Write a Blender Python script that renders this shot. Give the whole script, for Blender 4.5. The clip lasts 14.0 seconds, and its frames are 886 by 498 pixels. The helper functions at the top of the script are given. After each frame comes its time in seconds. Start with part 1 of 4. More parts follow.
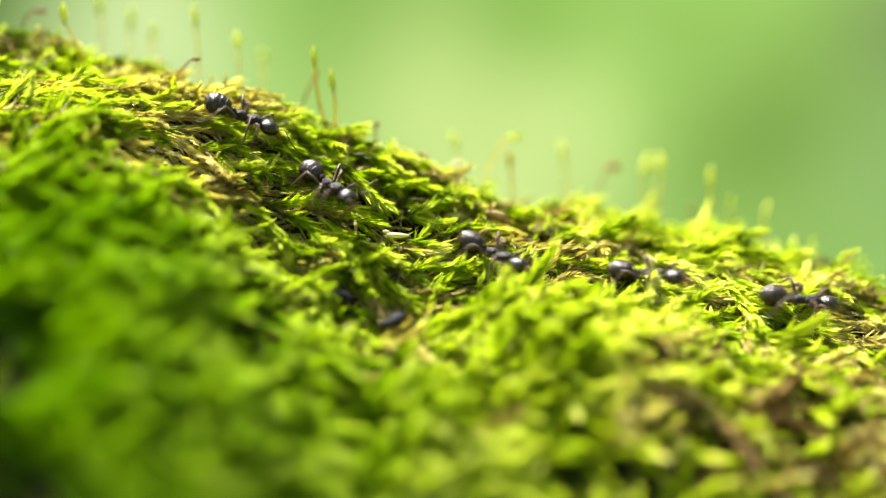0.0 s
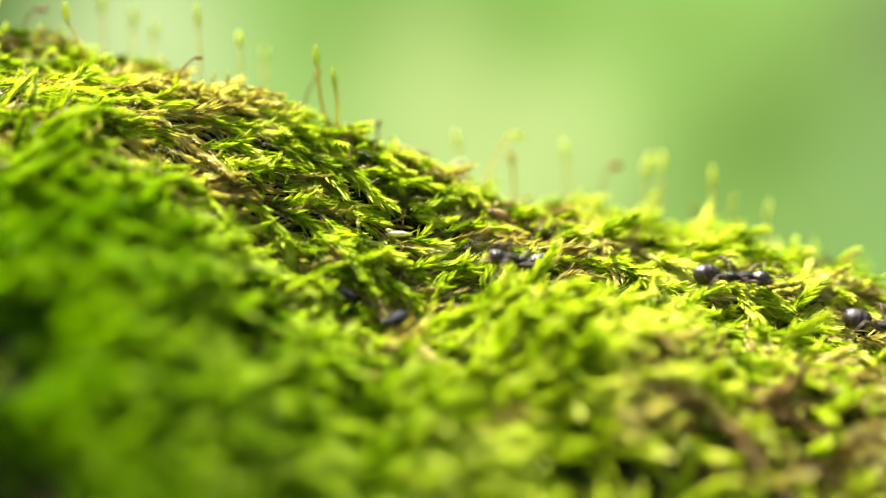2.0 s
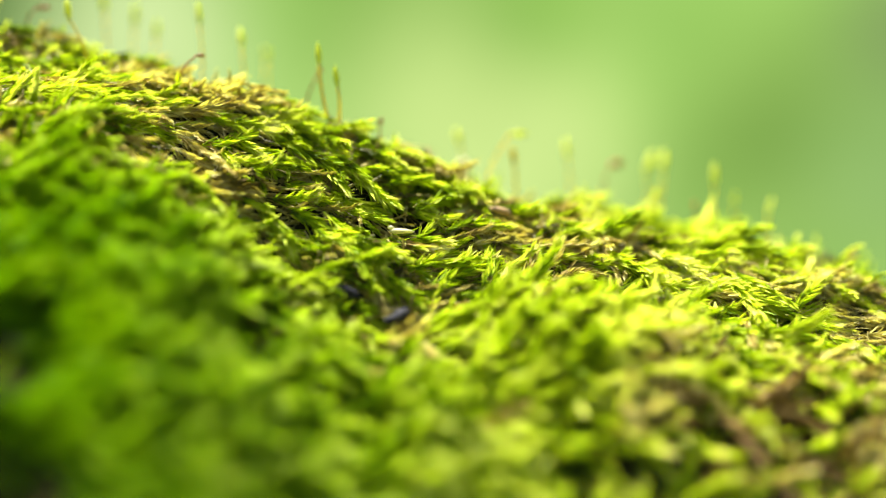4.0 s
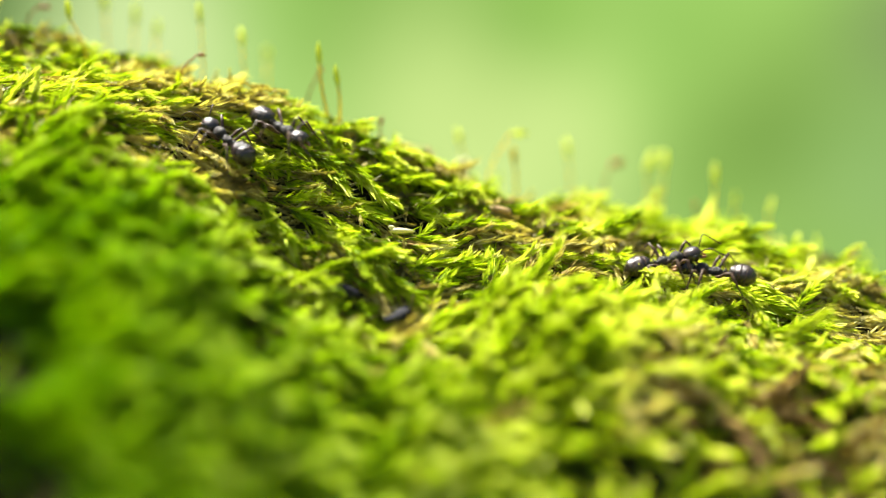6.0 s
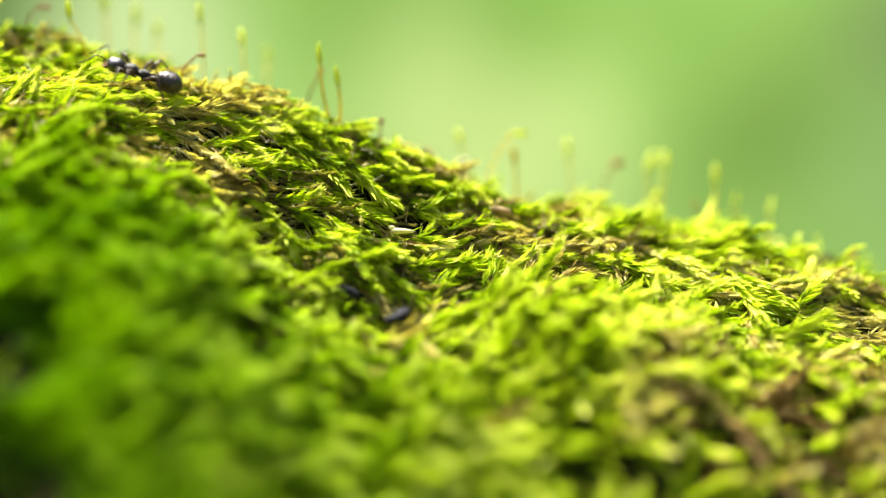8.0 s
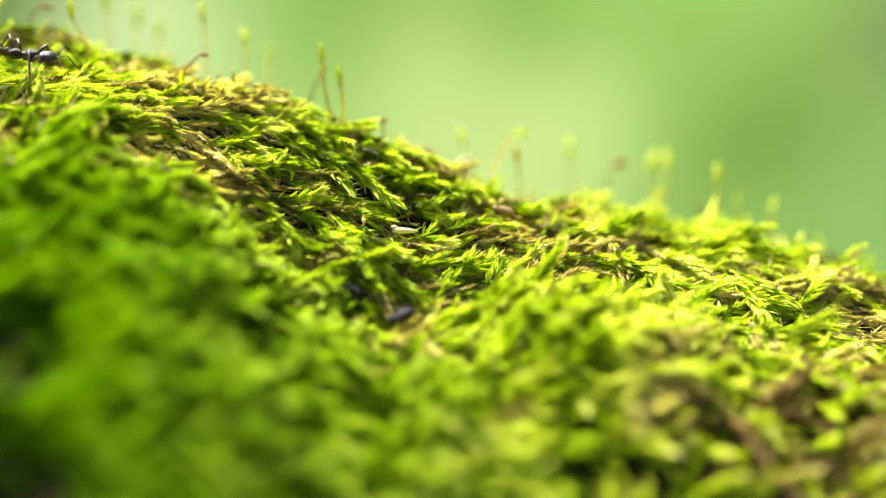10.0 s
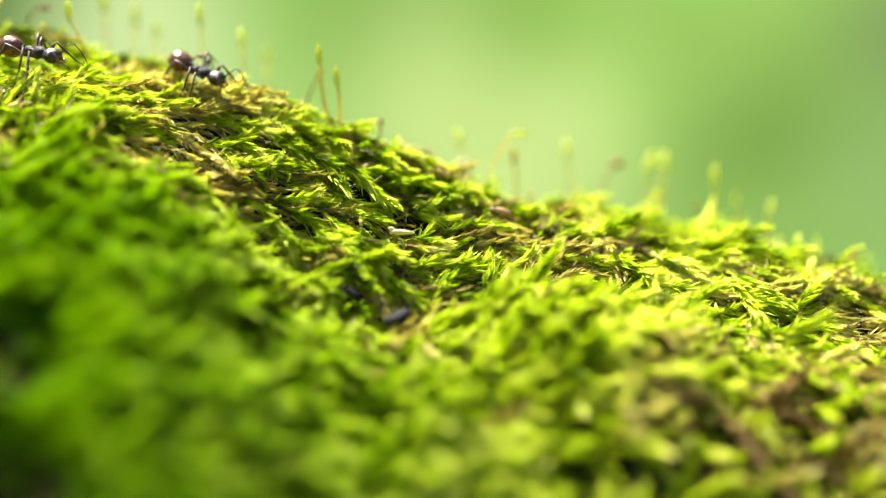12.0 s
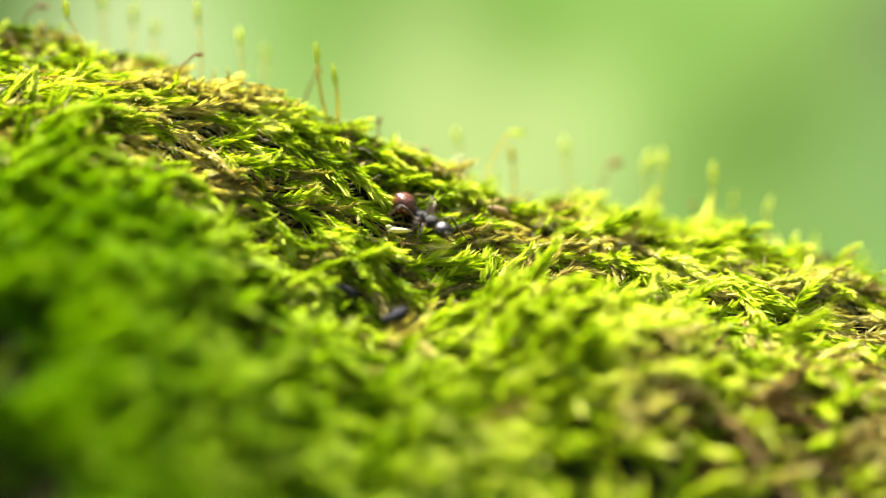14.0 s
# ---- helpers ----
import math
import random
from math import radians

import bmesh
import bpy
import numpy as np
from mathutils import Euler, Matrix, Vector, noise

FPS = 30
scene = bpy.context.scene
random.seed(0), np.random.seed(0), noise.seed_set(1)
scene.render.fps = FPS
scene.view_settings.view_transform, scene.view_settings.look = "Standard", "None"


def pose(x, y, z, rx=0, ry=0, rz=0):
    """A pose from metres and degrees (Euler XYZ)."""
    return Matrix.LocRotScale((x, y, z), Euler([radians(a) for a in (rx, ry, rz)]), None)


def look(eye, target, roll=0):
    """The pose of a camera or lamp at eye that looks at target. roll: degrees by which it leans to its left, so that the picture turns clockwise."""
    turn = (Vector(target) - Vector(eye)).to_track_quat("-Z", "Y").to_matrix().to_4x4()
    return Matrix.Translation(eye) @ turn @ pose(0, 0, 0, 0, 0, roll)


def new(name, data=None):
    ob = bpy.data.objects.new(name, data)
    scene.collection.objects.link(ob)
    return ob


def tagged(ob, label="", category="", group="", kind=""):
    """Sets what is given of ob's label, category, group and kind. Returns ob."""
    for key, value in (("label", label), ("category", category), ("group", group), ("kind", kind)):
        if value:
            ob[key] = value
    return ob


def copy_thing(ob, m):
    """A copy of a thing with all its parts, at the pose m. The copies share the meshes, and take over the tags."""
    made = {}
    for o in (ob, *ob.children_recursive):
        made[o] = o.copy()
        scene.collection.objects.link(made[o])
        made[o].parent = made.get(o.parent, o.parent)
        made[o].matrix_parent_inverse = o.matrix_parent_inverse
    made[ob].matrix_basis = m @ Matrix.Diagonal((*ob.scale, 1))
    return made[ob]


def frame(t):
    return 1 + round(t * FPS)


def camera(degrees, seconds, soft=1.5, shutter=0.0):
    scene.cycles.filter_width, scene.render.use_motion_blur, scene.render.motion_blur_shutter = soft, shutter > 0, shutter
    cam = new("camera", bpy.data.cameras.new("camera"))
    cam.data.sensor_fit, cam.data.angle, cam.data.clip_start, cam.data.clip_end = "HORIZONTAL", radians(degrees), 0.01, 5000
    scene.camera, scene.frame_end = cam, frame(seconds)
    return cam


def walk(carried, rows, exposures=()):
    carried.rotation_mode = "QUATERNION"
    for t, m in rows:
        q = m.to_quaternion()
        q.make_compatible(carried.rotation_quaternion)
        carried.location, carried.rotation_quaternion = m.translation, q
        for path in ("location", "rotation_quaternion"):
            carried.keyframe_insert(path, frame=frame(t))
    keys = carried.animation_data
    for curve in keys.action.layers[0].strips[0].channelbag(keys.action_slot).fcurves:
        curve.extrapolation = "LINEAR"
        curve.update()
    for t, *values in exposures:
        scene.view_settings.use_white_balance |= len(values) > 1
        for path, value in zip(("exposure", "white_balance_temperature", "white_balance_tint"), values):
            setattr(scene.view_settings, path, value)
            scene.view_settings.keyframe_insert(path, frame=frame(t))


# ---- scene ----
# A mossy log close up, with a column of ants running along its flank in both directions.
MM = 0.001
FAR = 87.1 * MM                     # from the lens to the sharp band of moss

cam = camera(45, 14.0, soft=1.1, shutter=0.3)
cam.data.dof.use_dof = True
cam.data.dof.focus_distance = 0.0865
cam.data.dof.aperture_fstop = 5.7
cam.data.dof.aperture_blades = 0


def eye(x, z):
    """The camera's pose, in millimetres of drift from where it is held."""
    return pose(x * MM, -FAR, z * MM, 90, 0, 0)


walk(cam, [
    (0.0, eye(0.40, 0.32)), (0.5, eye(0.37, 0.27)), (1.0, eye(0.36, 0.28)), (1.5, eye(0.29, 0.27)),
    (2.0, eye(0.21, 0.20)), (2.5, eye(0.13, 0.12)), (3.0, eye(0.11, 0.06)), (4.2, eye(0.02, -0.02)),
    (5.5, eye(-0.05, -0.07)), (6.0, eye(0.0, -0.05)), (6.5, eye(0.06, 0.01)), (7.0, eye(0.04, 0.05)),
    (7.5, eye(0.0, 0.0)), (8.0, eye(-0.03, -0.02)), (9.3, eye(-0.16, -0.05)), (10.5, eye(-0.27, -0.06)),
    (11.0, eye(-0.14, 0.0)), (11.5, eye(-0.09, 0.03)), (12.0, eye(0.0, 0.06)), (12.5, eye(0.01, 0.05)),
    (13.0, eye(0.06, 0.03)), (13.5, eye(0.13, 0.0)), (14.0, eye(0.18, -0.08)),
])

# ---- light: sun through the canopy from above, sky all round ----
SUN_UP, SUN_ROUND = 69, -62        # degrees above the ground; degrees from +y towards +x
sky_world = bpy.data.worlds.new("sky")
scene.world = sky_world
sky_world.use_nodes = True
sky_tree = sky_world.node_tree
sky = sky_tree.nodes.new("ShaderNodeTexSky")
sky.sky_type = "NISHITA"
sky.sun_disc = False
sky.dust_density = 4.0
sky.sun_elevation = radians(SUN_UP)
sky.sun_rotation = radians(SUN_ROUND)
sky_tree.links.new(sky.outputs["Color"], sky_tree.nodes["Background"].inputs["Color"])
sky_tree.nodes["Background"].inputs["Strength"].default_value = 0.05
sun = new("sun", bpy.data.lights.new("sun", "SUN"))
sun.data.energy = 5.0
sun.data.angle = radians(2.0)
sun.data.color = (1.0, 0.97, 0.84)
sun_from = Vector((math.sin(radians(SUN_ROUND)) * math.cos(radians(SUN_UP)),
                   math.cos(radians(SUN_ROUND)) * math.cos(radians(SUN_UP)), math.sin(radians(SUN_UP))))
sun.matrix_world = look(sun_from * 2, (0, 0, 0))
scene.view_settings.exposure = 2.19


# ---- materials ----
def shader(name):
    m = bpy.data.materials.new(name)
    m.use_nodes = True
    t = m.node_tree
    t.nodes.clear()
    out = t.nodes.new("ShaderNodeOutputMaterial")
    return m, t, out


def node(t, kind, **values):
    n = t.nodes.new(kind)
    for key, value in values.items():
        n.inputs[key.replace("_", " ")].default_value = value
    return n


def ramp(t, source, stops):
    r = t.nodes.new("ShaderNodeValToRGB")
    e = r.color_ramp.elements
    while len(e) < len(stops):
        e.new(0.5)
    for k, (at, c) in enumerate(stops):
        e[k].position = at
        e[k].color = (*c, 1)
    t.links.new(source, r.inputs["Fac"])
    return r.outputs["Color"]


def noise_of(t, scale, detail=3.0, rough=0.5, vector=None):
    n = node(t, "ShaderNodeTexNoise", Scale=scale, Detail=detail, Roughness=rough)
    if vector is None:
        vector = t.nodes.new("ShaderNodeNewGeometry").outputs["Position"]
    t.links.new(vector, n.inputs["Vector"])
    return n.outputs["Fac"]


def mixed(t, fac, a, b, how="MIX"):
    n = t.nodes.new("ShaderNodeMix")
    n.data_type, n.blend_type = "RGBA", how
    for socket, value in ((n.inputs["Factor"], fac), (n.inputs[6], a), (n.inputs[7], b)):
        if isinstance(value, bpy.types.NodeSocket):
            t.links.new(value, socket)
        elif isinstance(value, tuple):
            socket.default_value = (*value, 1)
        else:
            socket.default_value = value
    return n.outputs[2]


def leaf_material(name, stops, through_light=0.42, rough=0.42, patch=260.0, spread=0.35, flank_shade=False, aging=0.0, gloss=0.15):
    """Thin plant tissue: colour varies from patch to patch and from leaf to leaf, light passes through. aging: how much
    a shoot's old base differs from its young tip. The log's near flank at its upper end can be greener, with shade put
    into the colour.
    """
    m, t, out = shader(name)
    geo = t.nodes.new("ShaderNodeNewGeometry")
    base = noise_of(t, patch, 2.0, 0.6)
    leaf = geo.outputs["Random Per Island"]
    add = t.nodes.new("ShaderNodeMath")
    add.operation = "MULTIPLY_ADD"
    t.links.new(leaf, add.inputs[0])
    add.inputs[1].default_value = spread
    shift = t.nodes.new("ShaderNodeMath")
    shift.operation = "MULTIPLY_ADD"
    t.links.new(base, shift.inputs[0])
    shift.inputs[1].default_value = 1.45
    shift.inputs[2].default_value = -0.225 - spread / 2
    t.links.new(shift.outputs[0], add.inputs[2])
    tone = add.outputs[0]
    if aging:
        grown = t.nodes.new("ShaderNodeAttribute")
        grown.attribute_name = "growth"
        older = t.nodes.new("ShaderNodeMath")
        older.operation = "MULTIPLY_ADD"
        t.links.new(grown.outputs["Fac"], older.inputs[0])
        older.inputs[1].default_value = aging
        t.links.new(tone, older.inputs[2])
        young_tip = t.nodes.new("ShaderNodeMath")
        young_tip.operation = "SUBTRACT"
        t.links.new(older.outputs[0], young_tip.inputs[0])
        young_tip.inputs[1].default_value = aging * 0.55
        tone = young_tip.outputs[0]
    colour = ramp(t, tone, stops)
    # greener towards the near upper end, darkened too: shade put into the colour
    if flank_shade:
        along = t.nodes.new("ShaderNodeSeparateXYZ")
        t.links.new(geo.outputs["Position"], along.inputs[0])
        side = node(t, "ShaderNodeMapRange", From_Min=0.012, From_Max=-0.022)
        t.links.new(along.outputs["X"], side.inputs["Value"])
        # how far down the near flank the painted shade reaches
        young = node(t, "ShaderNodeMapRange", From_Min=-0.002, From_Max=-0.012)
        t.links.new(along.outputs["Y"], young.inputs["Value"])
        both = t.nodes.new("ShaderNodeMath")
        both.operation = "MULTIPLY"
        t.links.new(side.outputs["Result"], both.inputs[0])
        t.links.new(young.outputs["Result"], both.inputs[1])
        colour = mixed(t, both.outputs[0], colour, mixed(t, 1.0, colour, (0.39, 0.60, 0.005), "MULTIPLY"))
    fine = noise_of(t, 6000.0, 2.0)
    colour = mixed(t, 0.35, colour, ramp(t, fine, [(0.3, (0.45, 0.45, 0.45)), (0.7, (1, 1, 1))]), "MULTIPLY")
    p = node(t, "ShaderNodeBsdfPrincipled", Roughness=rough)
    p.inputs["Specular IOR Level"].default_value = gloss
    t.links.new(colour, p.inputs["Base Color"])
    tr = t.nodes.new("ShaderNodeBsdfTranslucent")
    t.links.new(mixed(t, 1.0, colour, (0.92, 1.0, 0.35), "MULTIPLY"), tr.inputs["Color"])
    mix = node(t, "ShaderNodeMixShader", Fac=through_light)
    t.links.new(p.outputs[0], mix.inputs[1])
    t.links.new(tr.outputs[0], mix.inputs[2])
    t.links.new(mix.outputs[0], out.inputs["Surface"])
    return m


def solid_material(name, dark, light, scale, rough=0.5, bump=0.3, specular=0.5, step=0.0002, coat=0.0, fuzz=0.0):
    m, t, out = shader(name)
    grain = noise_of(t, scale, 5.0, 0.6)
    p = node(t, "ShaderNodeBsdfPrincipled", Roughness=rough)
    p.inputs["Specular IOR Level"].default_value = specular
    p.inputs["Coat Weight"].default_value = coat
    p.inputs["Coat Roughness"].default_value = 0.12
    p.inputs["Sheen Weight"].default_value = fuzz
    p.inputs["Sheen Roughness"].default_value = 0.4
    p.inputs["Sheen Tint"].default_value = (0.74, 0.74, 0.80, 1)
    t.links.new(ramp(t, grain, [(0.3, dark), (0.7, light)]), p.inputs["Base Color"])
    b = node(t, "ShaderNodeBump", Strength=bump, Distance=step)
    t.links.new(noise_of(t, scale * 4, 4.0, 0.6), b.inputs["Height"])
    t.links.new(b.outputs[0], p.inputs["Normal"])
    t.links.new(p.outputs[0], out.inputs["Surface"])
    return m


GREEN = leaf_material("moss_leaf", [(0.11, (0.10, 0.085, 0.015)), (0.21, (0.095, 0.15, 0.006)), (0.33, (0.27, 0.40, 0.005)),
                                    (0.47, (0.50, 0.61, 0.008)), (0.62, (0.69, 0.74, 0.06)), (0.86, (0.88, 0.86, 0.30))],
                      rough=0.5, spread=0.34, flank_shade=True, aging=0.34, gloss=0.08)
DRY = leaf_material("dry_moss_leaf", [(0.25, (0.24, 0.17, 0.045)), (0.5, (0.58, 0.48, 0.14)),
                                      (0.75, (0.86, 0.78, 0.36))], 0.42, 0.6, aging=0.2)
OLIVE = leaf_material("old_stem", [(0.2, (0.12, 0.095, 0.018)), (0.5, (0.36, 0.30, 0.055)), (0.8, (0.62, 0.54, 0.19))], 0.4, 0.45, 500.0, 0.5, gloss=0.35)
BROWN_MOSS = leaf_material("brown_moss_leaf", [(0.25, (0.05, 0.028, 0.007)), (0.5, (0.14, 0.085, 0.02)),
                                            (0.75, (0.32, 0.22, 0.07))], 0.25, 0.7)
STALK = leaf_material("stalk", [(0.3, (0.82, 0.58, 0.08)), (0.7, (0.93, 0.78, 0.18))], 0.68, 0.35, 300.0)
AMBER = leaf_material("amber_stalk", [(0.3, (0.66, 0.50, 0.04)), (0.7, (0.90, 0.75, 0.14))], 0.62, 0.3, 300.0, gloss=0.5)
RUST = leaf_material("rust_stalk", [(0.3, (0.28, 0.12, 0.04)), (0.7, (0.46, 0.23, 0.07))], 0.5, 0.4, 300.0)
CAPSULE = leaf_material("capsule", [(0.3, (0.60, 0.62, 0.08)), (0.7, (0.88, 0.86, 0.30))], 0.65, 0.35, 300.0)
PALE = leaf_material("pale_flake", [(0.3, (0.6, 0.53, 0.34)), (0.7, (0.8, 0.75, 0.54))], 0.3, 0.6, 400.0)
PINK = leaf_material("pink_bud", [(0.3, (0.42, 0.27, 0.14)), (0.7, (0.6, 0.44, 0.24))], 0.3, 0.5, 400.0)
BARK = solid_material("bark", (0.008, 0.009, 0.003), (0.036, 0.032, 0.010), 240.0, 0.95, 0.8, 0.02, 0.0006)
STONE = solid_material("slate", (0.01, 0.01, 0.013), (0.03, 0.03, 0.038), 900.0, 0.8, 0.9, 0.15)
SOIL = solid_material("forest_soil", (0.03, 0.035, 0.012), (0.09, 0.12, 0.03), 14.0, 0.9, 0.6, 0.2, 0.02)
SHELL = solid_material("ant_shell", (0.004, 0.0026, 0.0020), (0.024, 0.012, 0.0075), 2200.0, 0.27, 0.7, 0.55, 0.00008, 0.0, 0.02)
DULL = solid_material("ant_thorax", (0.003, 0.0026, 0.0028), (0.022, 0.016, 0.016), 5000.0, 0.40, 0.9, 0.35, 0.0001, 0.0, 0.012)
BROWN = solid_material("ant_brown_shell", (0.034, 0.010, 0.004), (0.16, 0.044, 0.013), 1500.0, 0.22, 0.6, 0.6, 0.00006, 0.0, 0.0)
LIMB = solid_material("ant_limb", (0.022, 0.012, 0.008), (0.085, 0.044, 0.026), 3000.0, 0.5, 0.2, 0.3, 0.00003)
JAW = solid_material("ant_jaw", (0.14, 0.05, 0.015), (0.26, 0.10, 0.03), 3000.0, 0.35, 0.2, 0.5, 0.00003)


def backdrop_material():
    """Far sunlit leaves, so far off that only soft patches of green remain. Their light is painted in as the sheet's
    own glow.
    """
    m, t, out = shader("leaf_glow_backdrop")
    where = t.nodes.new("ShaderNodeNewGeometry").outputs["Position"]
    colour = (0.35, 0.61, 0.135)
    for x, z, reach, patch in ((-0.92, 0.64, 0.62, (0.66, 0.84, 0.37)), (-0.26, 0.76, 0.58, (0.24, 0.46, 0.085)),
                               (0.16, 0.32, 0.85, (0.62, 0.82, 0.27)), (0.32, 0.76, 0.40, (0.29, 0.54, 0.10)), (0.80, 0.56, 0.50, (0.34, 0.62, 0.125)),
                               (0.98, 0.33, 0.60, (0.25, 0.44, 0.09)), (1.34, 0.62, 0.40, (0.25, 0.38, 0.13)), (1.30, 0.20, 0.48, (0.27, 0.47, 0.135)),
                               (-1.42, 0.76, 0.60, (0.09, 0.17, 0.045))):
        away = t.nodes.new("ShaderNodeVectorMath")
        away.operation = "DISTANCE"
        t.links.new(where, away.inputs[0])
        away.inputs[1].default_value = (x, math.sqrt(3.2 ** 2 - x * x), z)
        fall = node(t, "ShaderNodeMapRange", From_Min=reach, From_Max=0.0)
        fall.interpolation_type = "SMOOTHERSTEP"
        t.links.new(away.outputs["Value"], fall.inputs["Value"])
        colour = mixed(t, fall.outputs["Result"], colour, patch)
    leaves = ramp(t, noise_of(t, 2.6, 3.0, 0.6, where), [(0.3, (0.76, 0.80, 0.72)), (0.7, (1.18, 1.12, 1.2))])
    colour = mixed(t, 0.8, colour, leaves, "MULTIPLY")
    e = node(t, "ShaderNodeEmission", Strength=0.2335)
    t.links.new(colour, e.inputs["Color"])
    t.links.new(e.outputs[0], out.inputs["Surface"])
    return m


LEAF_GLOW = backdrop_material()


# ---- mesh helpers ----
def mesh_of(name, verts, faces, material, smooth=True, growth=None):
    """A mesh from coordinate arrays; faces: rows of equal length. growth: 0 at a shoot's old base to 1 at its young tip."""
    me = bpy.data.meshes.new(name)
    verts, faces = np.asarray(verts, np.float32), np.asarray(faces, np.int32)
    n, w = faces.shape
    me.vertices.add(len(verts))
    me.vertices.foreach_set("co", verts.ravel())
    me.loops.add(n * w)
    me.loops.foreach_set("vertex_index", faces.ravel())
    me.polygons.add(n)
    me.polygons.foreach_set("loop_start", np.arange(0, n * w, w, dtype=np.int32))
    me.polygons.foreach_set("use_smooth", np.full(n, smooth))
    me.update(calc_edges=True)
    me.validate()
    if growth is not None:
        me.attributes.new("growth", "FLOAT", "POINT").data.foreach_set("value", np.asarray(growth, np.float32))
    me.materials.append(material)
    return me


def part(name, bm, material, parent, label=""):
    me = bpy.data.meshes.new(name)
    bm.to_mesh(me)
    bm.free()
    for f in me.polygons:
        f.use_smooth = True
    me.materials.append(material)
    ob = new(name, me)
    ob.parent = parent
    return tagged(ob, label)


def tube(bm, points, radii, sides=6):
    """A tapered tube along points, closed at both ends."""
    rings = []
    points = [Vector(p) for p in points]
    for k, p in enumerate(points):
        along = (points[min(k + 1, len(points) - 1)] - points[max(k - 1, 0)]).normalized()
        a = along.orthogonal().normalized() if k == 0 else (a - along * a.dot(along)).normalized()
        b = along.cross(a)
        rings.append([bm.verts.new(p + (a * math.cos(6.2832 * s / sides) + b * math.sin(6.2832 * s / sides)) * radii[k])
                      for s in range(sides)])
    for lo, hi in zip(rings, rings[1:]):
        for s in range(sides):
            bm.faces.new((lo[s], lo[(s + 1) % sides], hi[(s + 1) % sides], hi[s]))
    bm.faces.new(rings[0][::-1])
    bm.faces.new(rings[-1])


def blob(bm, centre, radii, shape=None, u=20, v=14):
    """A rounded body; shape(direction) scales its radius."""
    made = bmesh.ops.create_uvsphere(bm, u_segments=u, v_segments=v, radius=1.0)["verts"]
    for w in made:
        d = w.co.copy()
        k = shape(d) if shape else 1.0
        w.co = Vector((centre[0] + d.x * radii[0] * k, centre[1] + d.y * radii[1] * k, centre[2] + d.z * radii[2] * k))
    return made


# ---- the log's surface ----
def line(x, stops):
    """A smooth curve through stops (x, value), carried on straight at both ends."""
    xs, vs = np.array(stops).T
    x = np.asarray(x, float)
    total = 0
    for shift in (-2.4, -1.2, 0.0, 1.2, 2.4):
        q = x + shift
        v = np.interp(q, xs, vs)
        v = np.where(q < xs[0], vs[0] + (q - xs[0]) * -0.24, v)
        v = np.where(q > xs[-1], vs[-1] + (q - xs[-1]) * -0.24, v)
        total = total + v
    return total / 5


TRAIL = ((-36, 13.6), (-27, 12.5), (-17.7, 9.3), (-10.8, 5.2), (-3.9, 1.8), (3, -0.8), (9.9, -2.5), (19, -3.5), (28, -4.9), (36, -6.7))
CREST = ((-36, 16.1), (-31, 15.5), (-26, 14.5), (-22, 13.5), (-17.5, 12.7), (-13, 12.2), (-8.5, 11.3), (-3.9, 8.0), (5.3, 4.5), (14.5, 2.7), (23.7, 1.0), (29.3, -0.7), (36, -3.0))
BEHIND = ((-36, 9.0), (-28, 7.0), (-20, 5.8), (-4, 7.5), (8, 10.5), (24, 13.0), (36, 14.0))
LEAN = ((-36, 0.60), (-20, 0.60), (-4, 0.66), (4, 0.72), (20, 0.66), (36, 0.58))
CURVE = ((-36, 0.006), (-20, 0.006), (0, 0.003), (20, 0.003), (36, 0.003))


def flat_line(x, stops):
    xs, vs = np.array(stops).T
    return np.interp(x, xs, vs)


def height(x, y):
    """The moss surface's mean height over x, y, all in millimetres; y grows away from the camera."""
    x, y = np.asarray(x, float), np.asarray(y, float)
    yc = flat_line(x, BEHIND)
    k = 1 + yc / 87.1
    zt = line(x, TRAIL)
    zc = line(x / k, CREST) * k
    zt = zt - 0.4
    zc = zc - 0.2
    rise = np.maximum(zc - zt, 0.8)
    q = np.clip(y / yc, 0, None)
    back = zt + rise * (1 - (1 - q) ** 2)
    far = q > 2.2
    back = np.where(far, zt + rise * (1 - 1.44) - 2.4 * rise / yc * (y - 2.2 * yc), back)
    s0 = 2 * rise / yc
    s1 = flat_line(x, LEAN)
    w = 3.0
    front = zt + s1 * y - flat_line(x, CURVE) * np.maximum(y, -36) ** 2 - (s0 - s1) * w * (1 - np.exp(np.minimum(y, 0) / w))
    low = np.minimum(y + 36 - 13 * np.clip((-18.5 - x) / 5, 0, 1), 0)
    front = front - 0.3 * low ** 2
    front = front - 0.035 * np.clip(y + 11, -11, 0) ** 2 * np.clip((x + 16) / 8, 0, 1)
    z = np.where(y > 0, back, front)
    z = z + 5.7 * np.exp(-((x - 10.5) / 9.5) ** 2 - ((y + 7.0) / np.where(y < -7, 6.5, 3.4)) ** 2)
    z = z + 0.5 * np.exp(-((x + 25) / 8.0) ** 2 - ((y + 11.5) / 5.5) ** 2)
    z = z - 0.5 * np.exp(-((x + 15) / 4.0) ** 2 - ((y + 4.2) / 1.8) ** 2)
    z = z - 1.3 * np.exp(-((x + 8.0) / 4.5) ** 2 - ((y + 7.0) / 2.6) ** 2)
    z = z - 2.0 * np.exp(-((x + 35) / 3.5) ** 2 - ((y + 8) / 2.5) ** 2)
    return z


waves = np.random.RandomState(5)
RIPPLE = []
for length, size in ((14.0, 0.28), (6.0, 0.22), (2.6, 0.2)):
    for _ in range(7):
        a = waves.uniform(0, 6.2832)
        f = 6.2832 / (length * waves.uniform(0.7, 1.4))
        RIPPLE.append((math.cos(a) * f, math.sin(a) * f, waves.uniform(0, 6.2832), size))


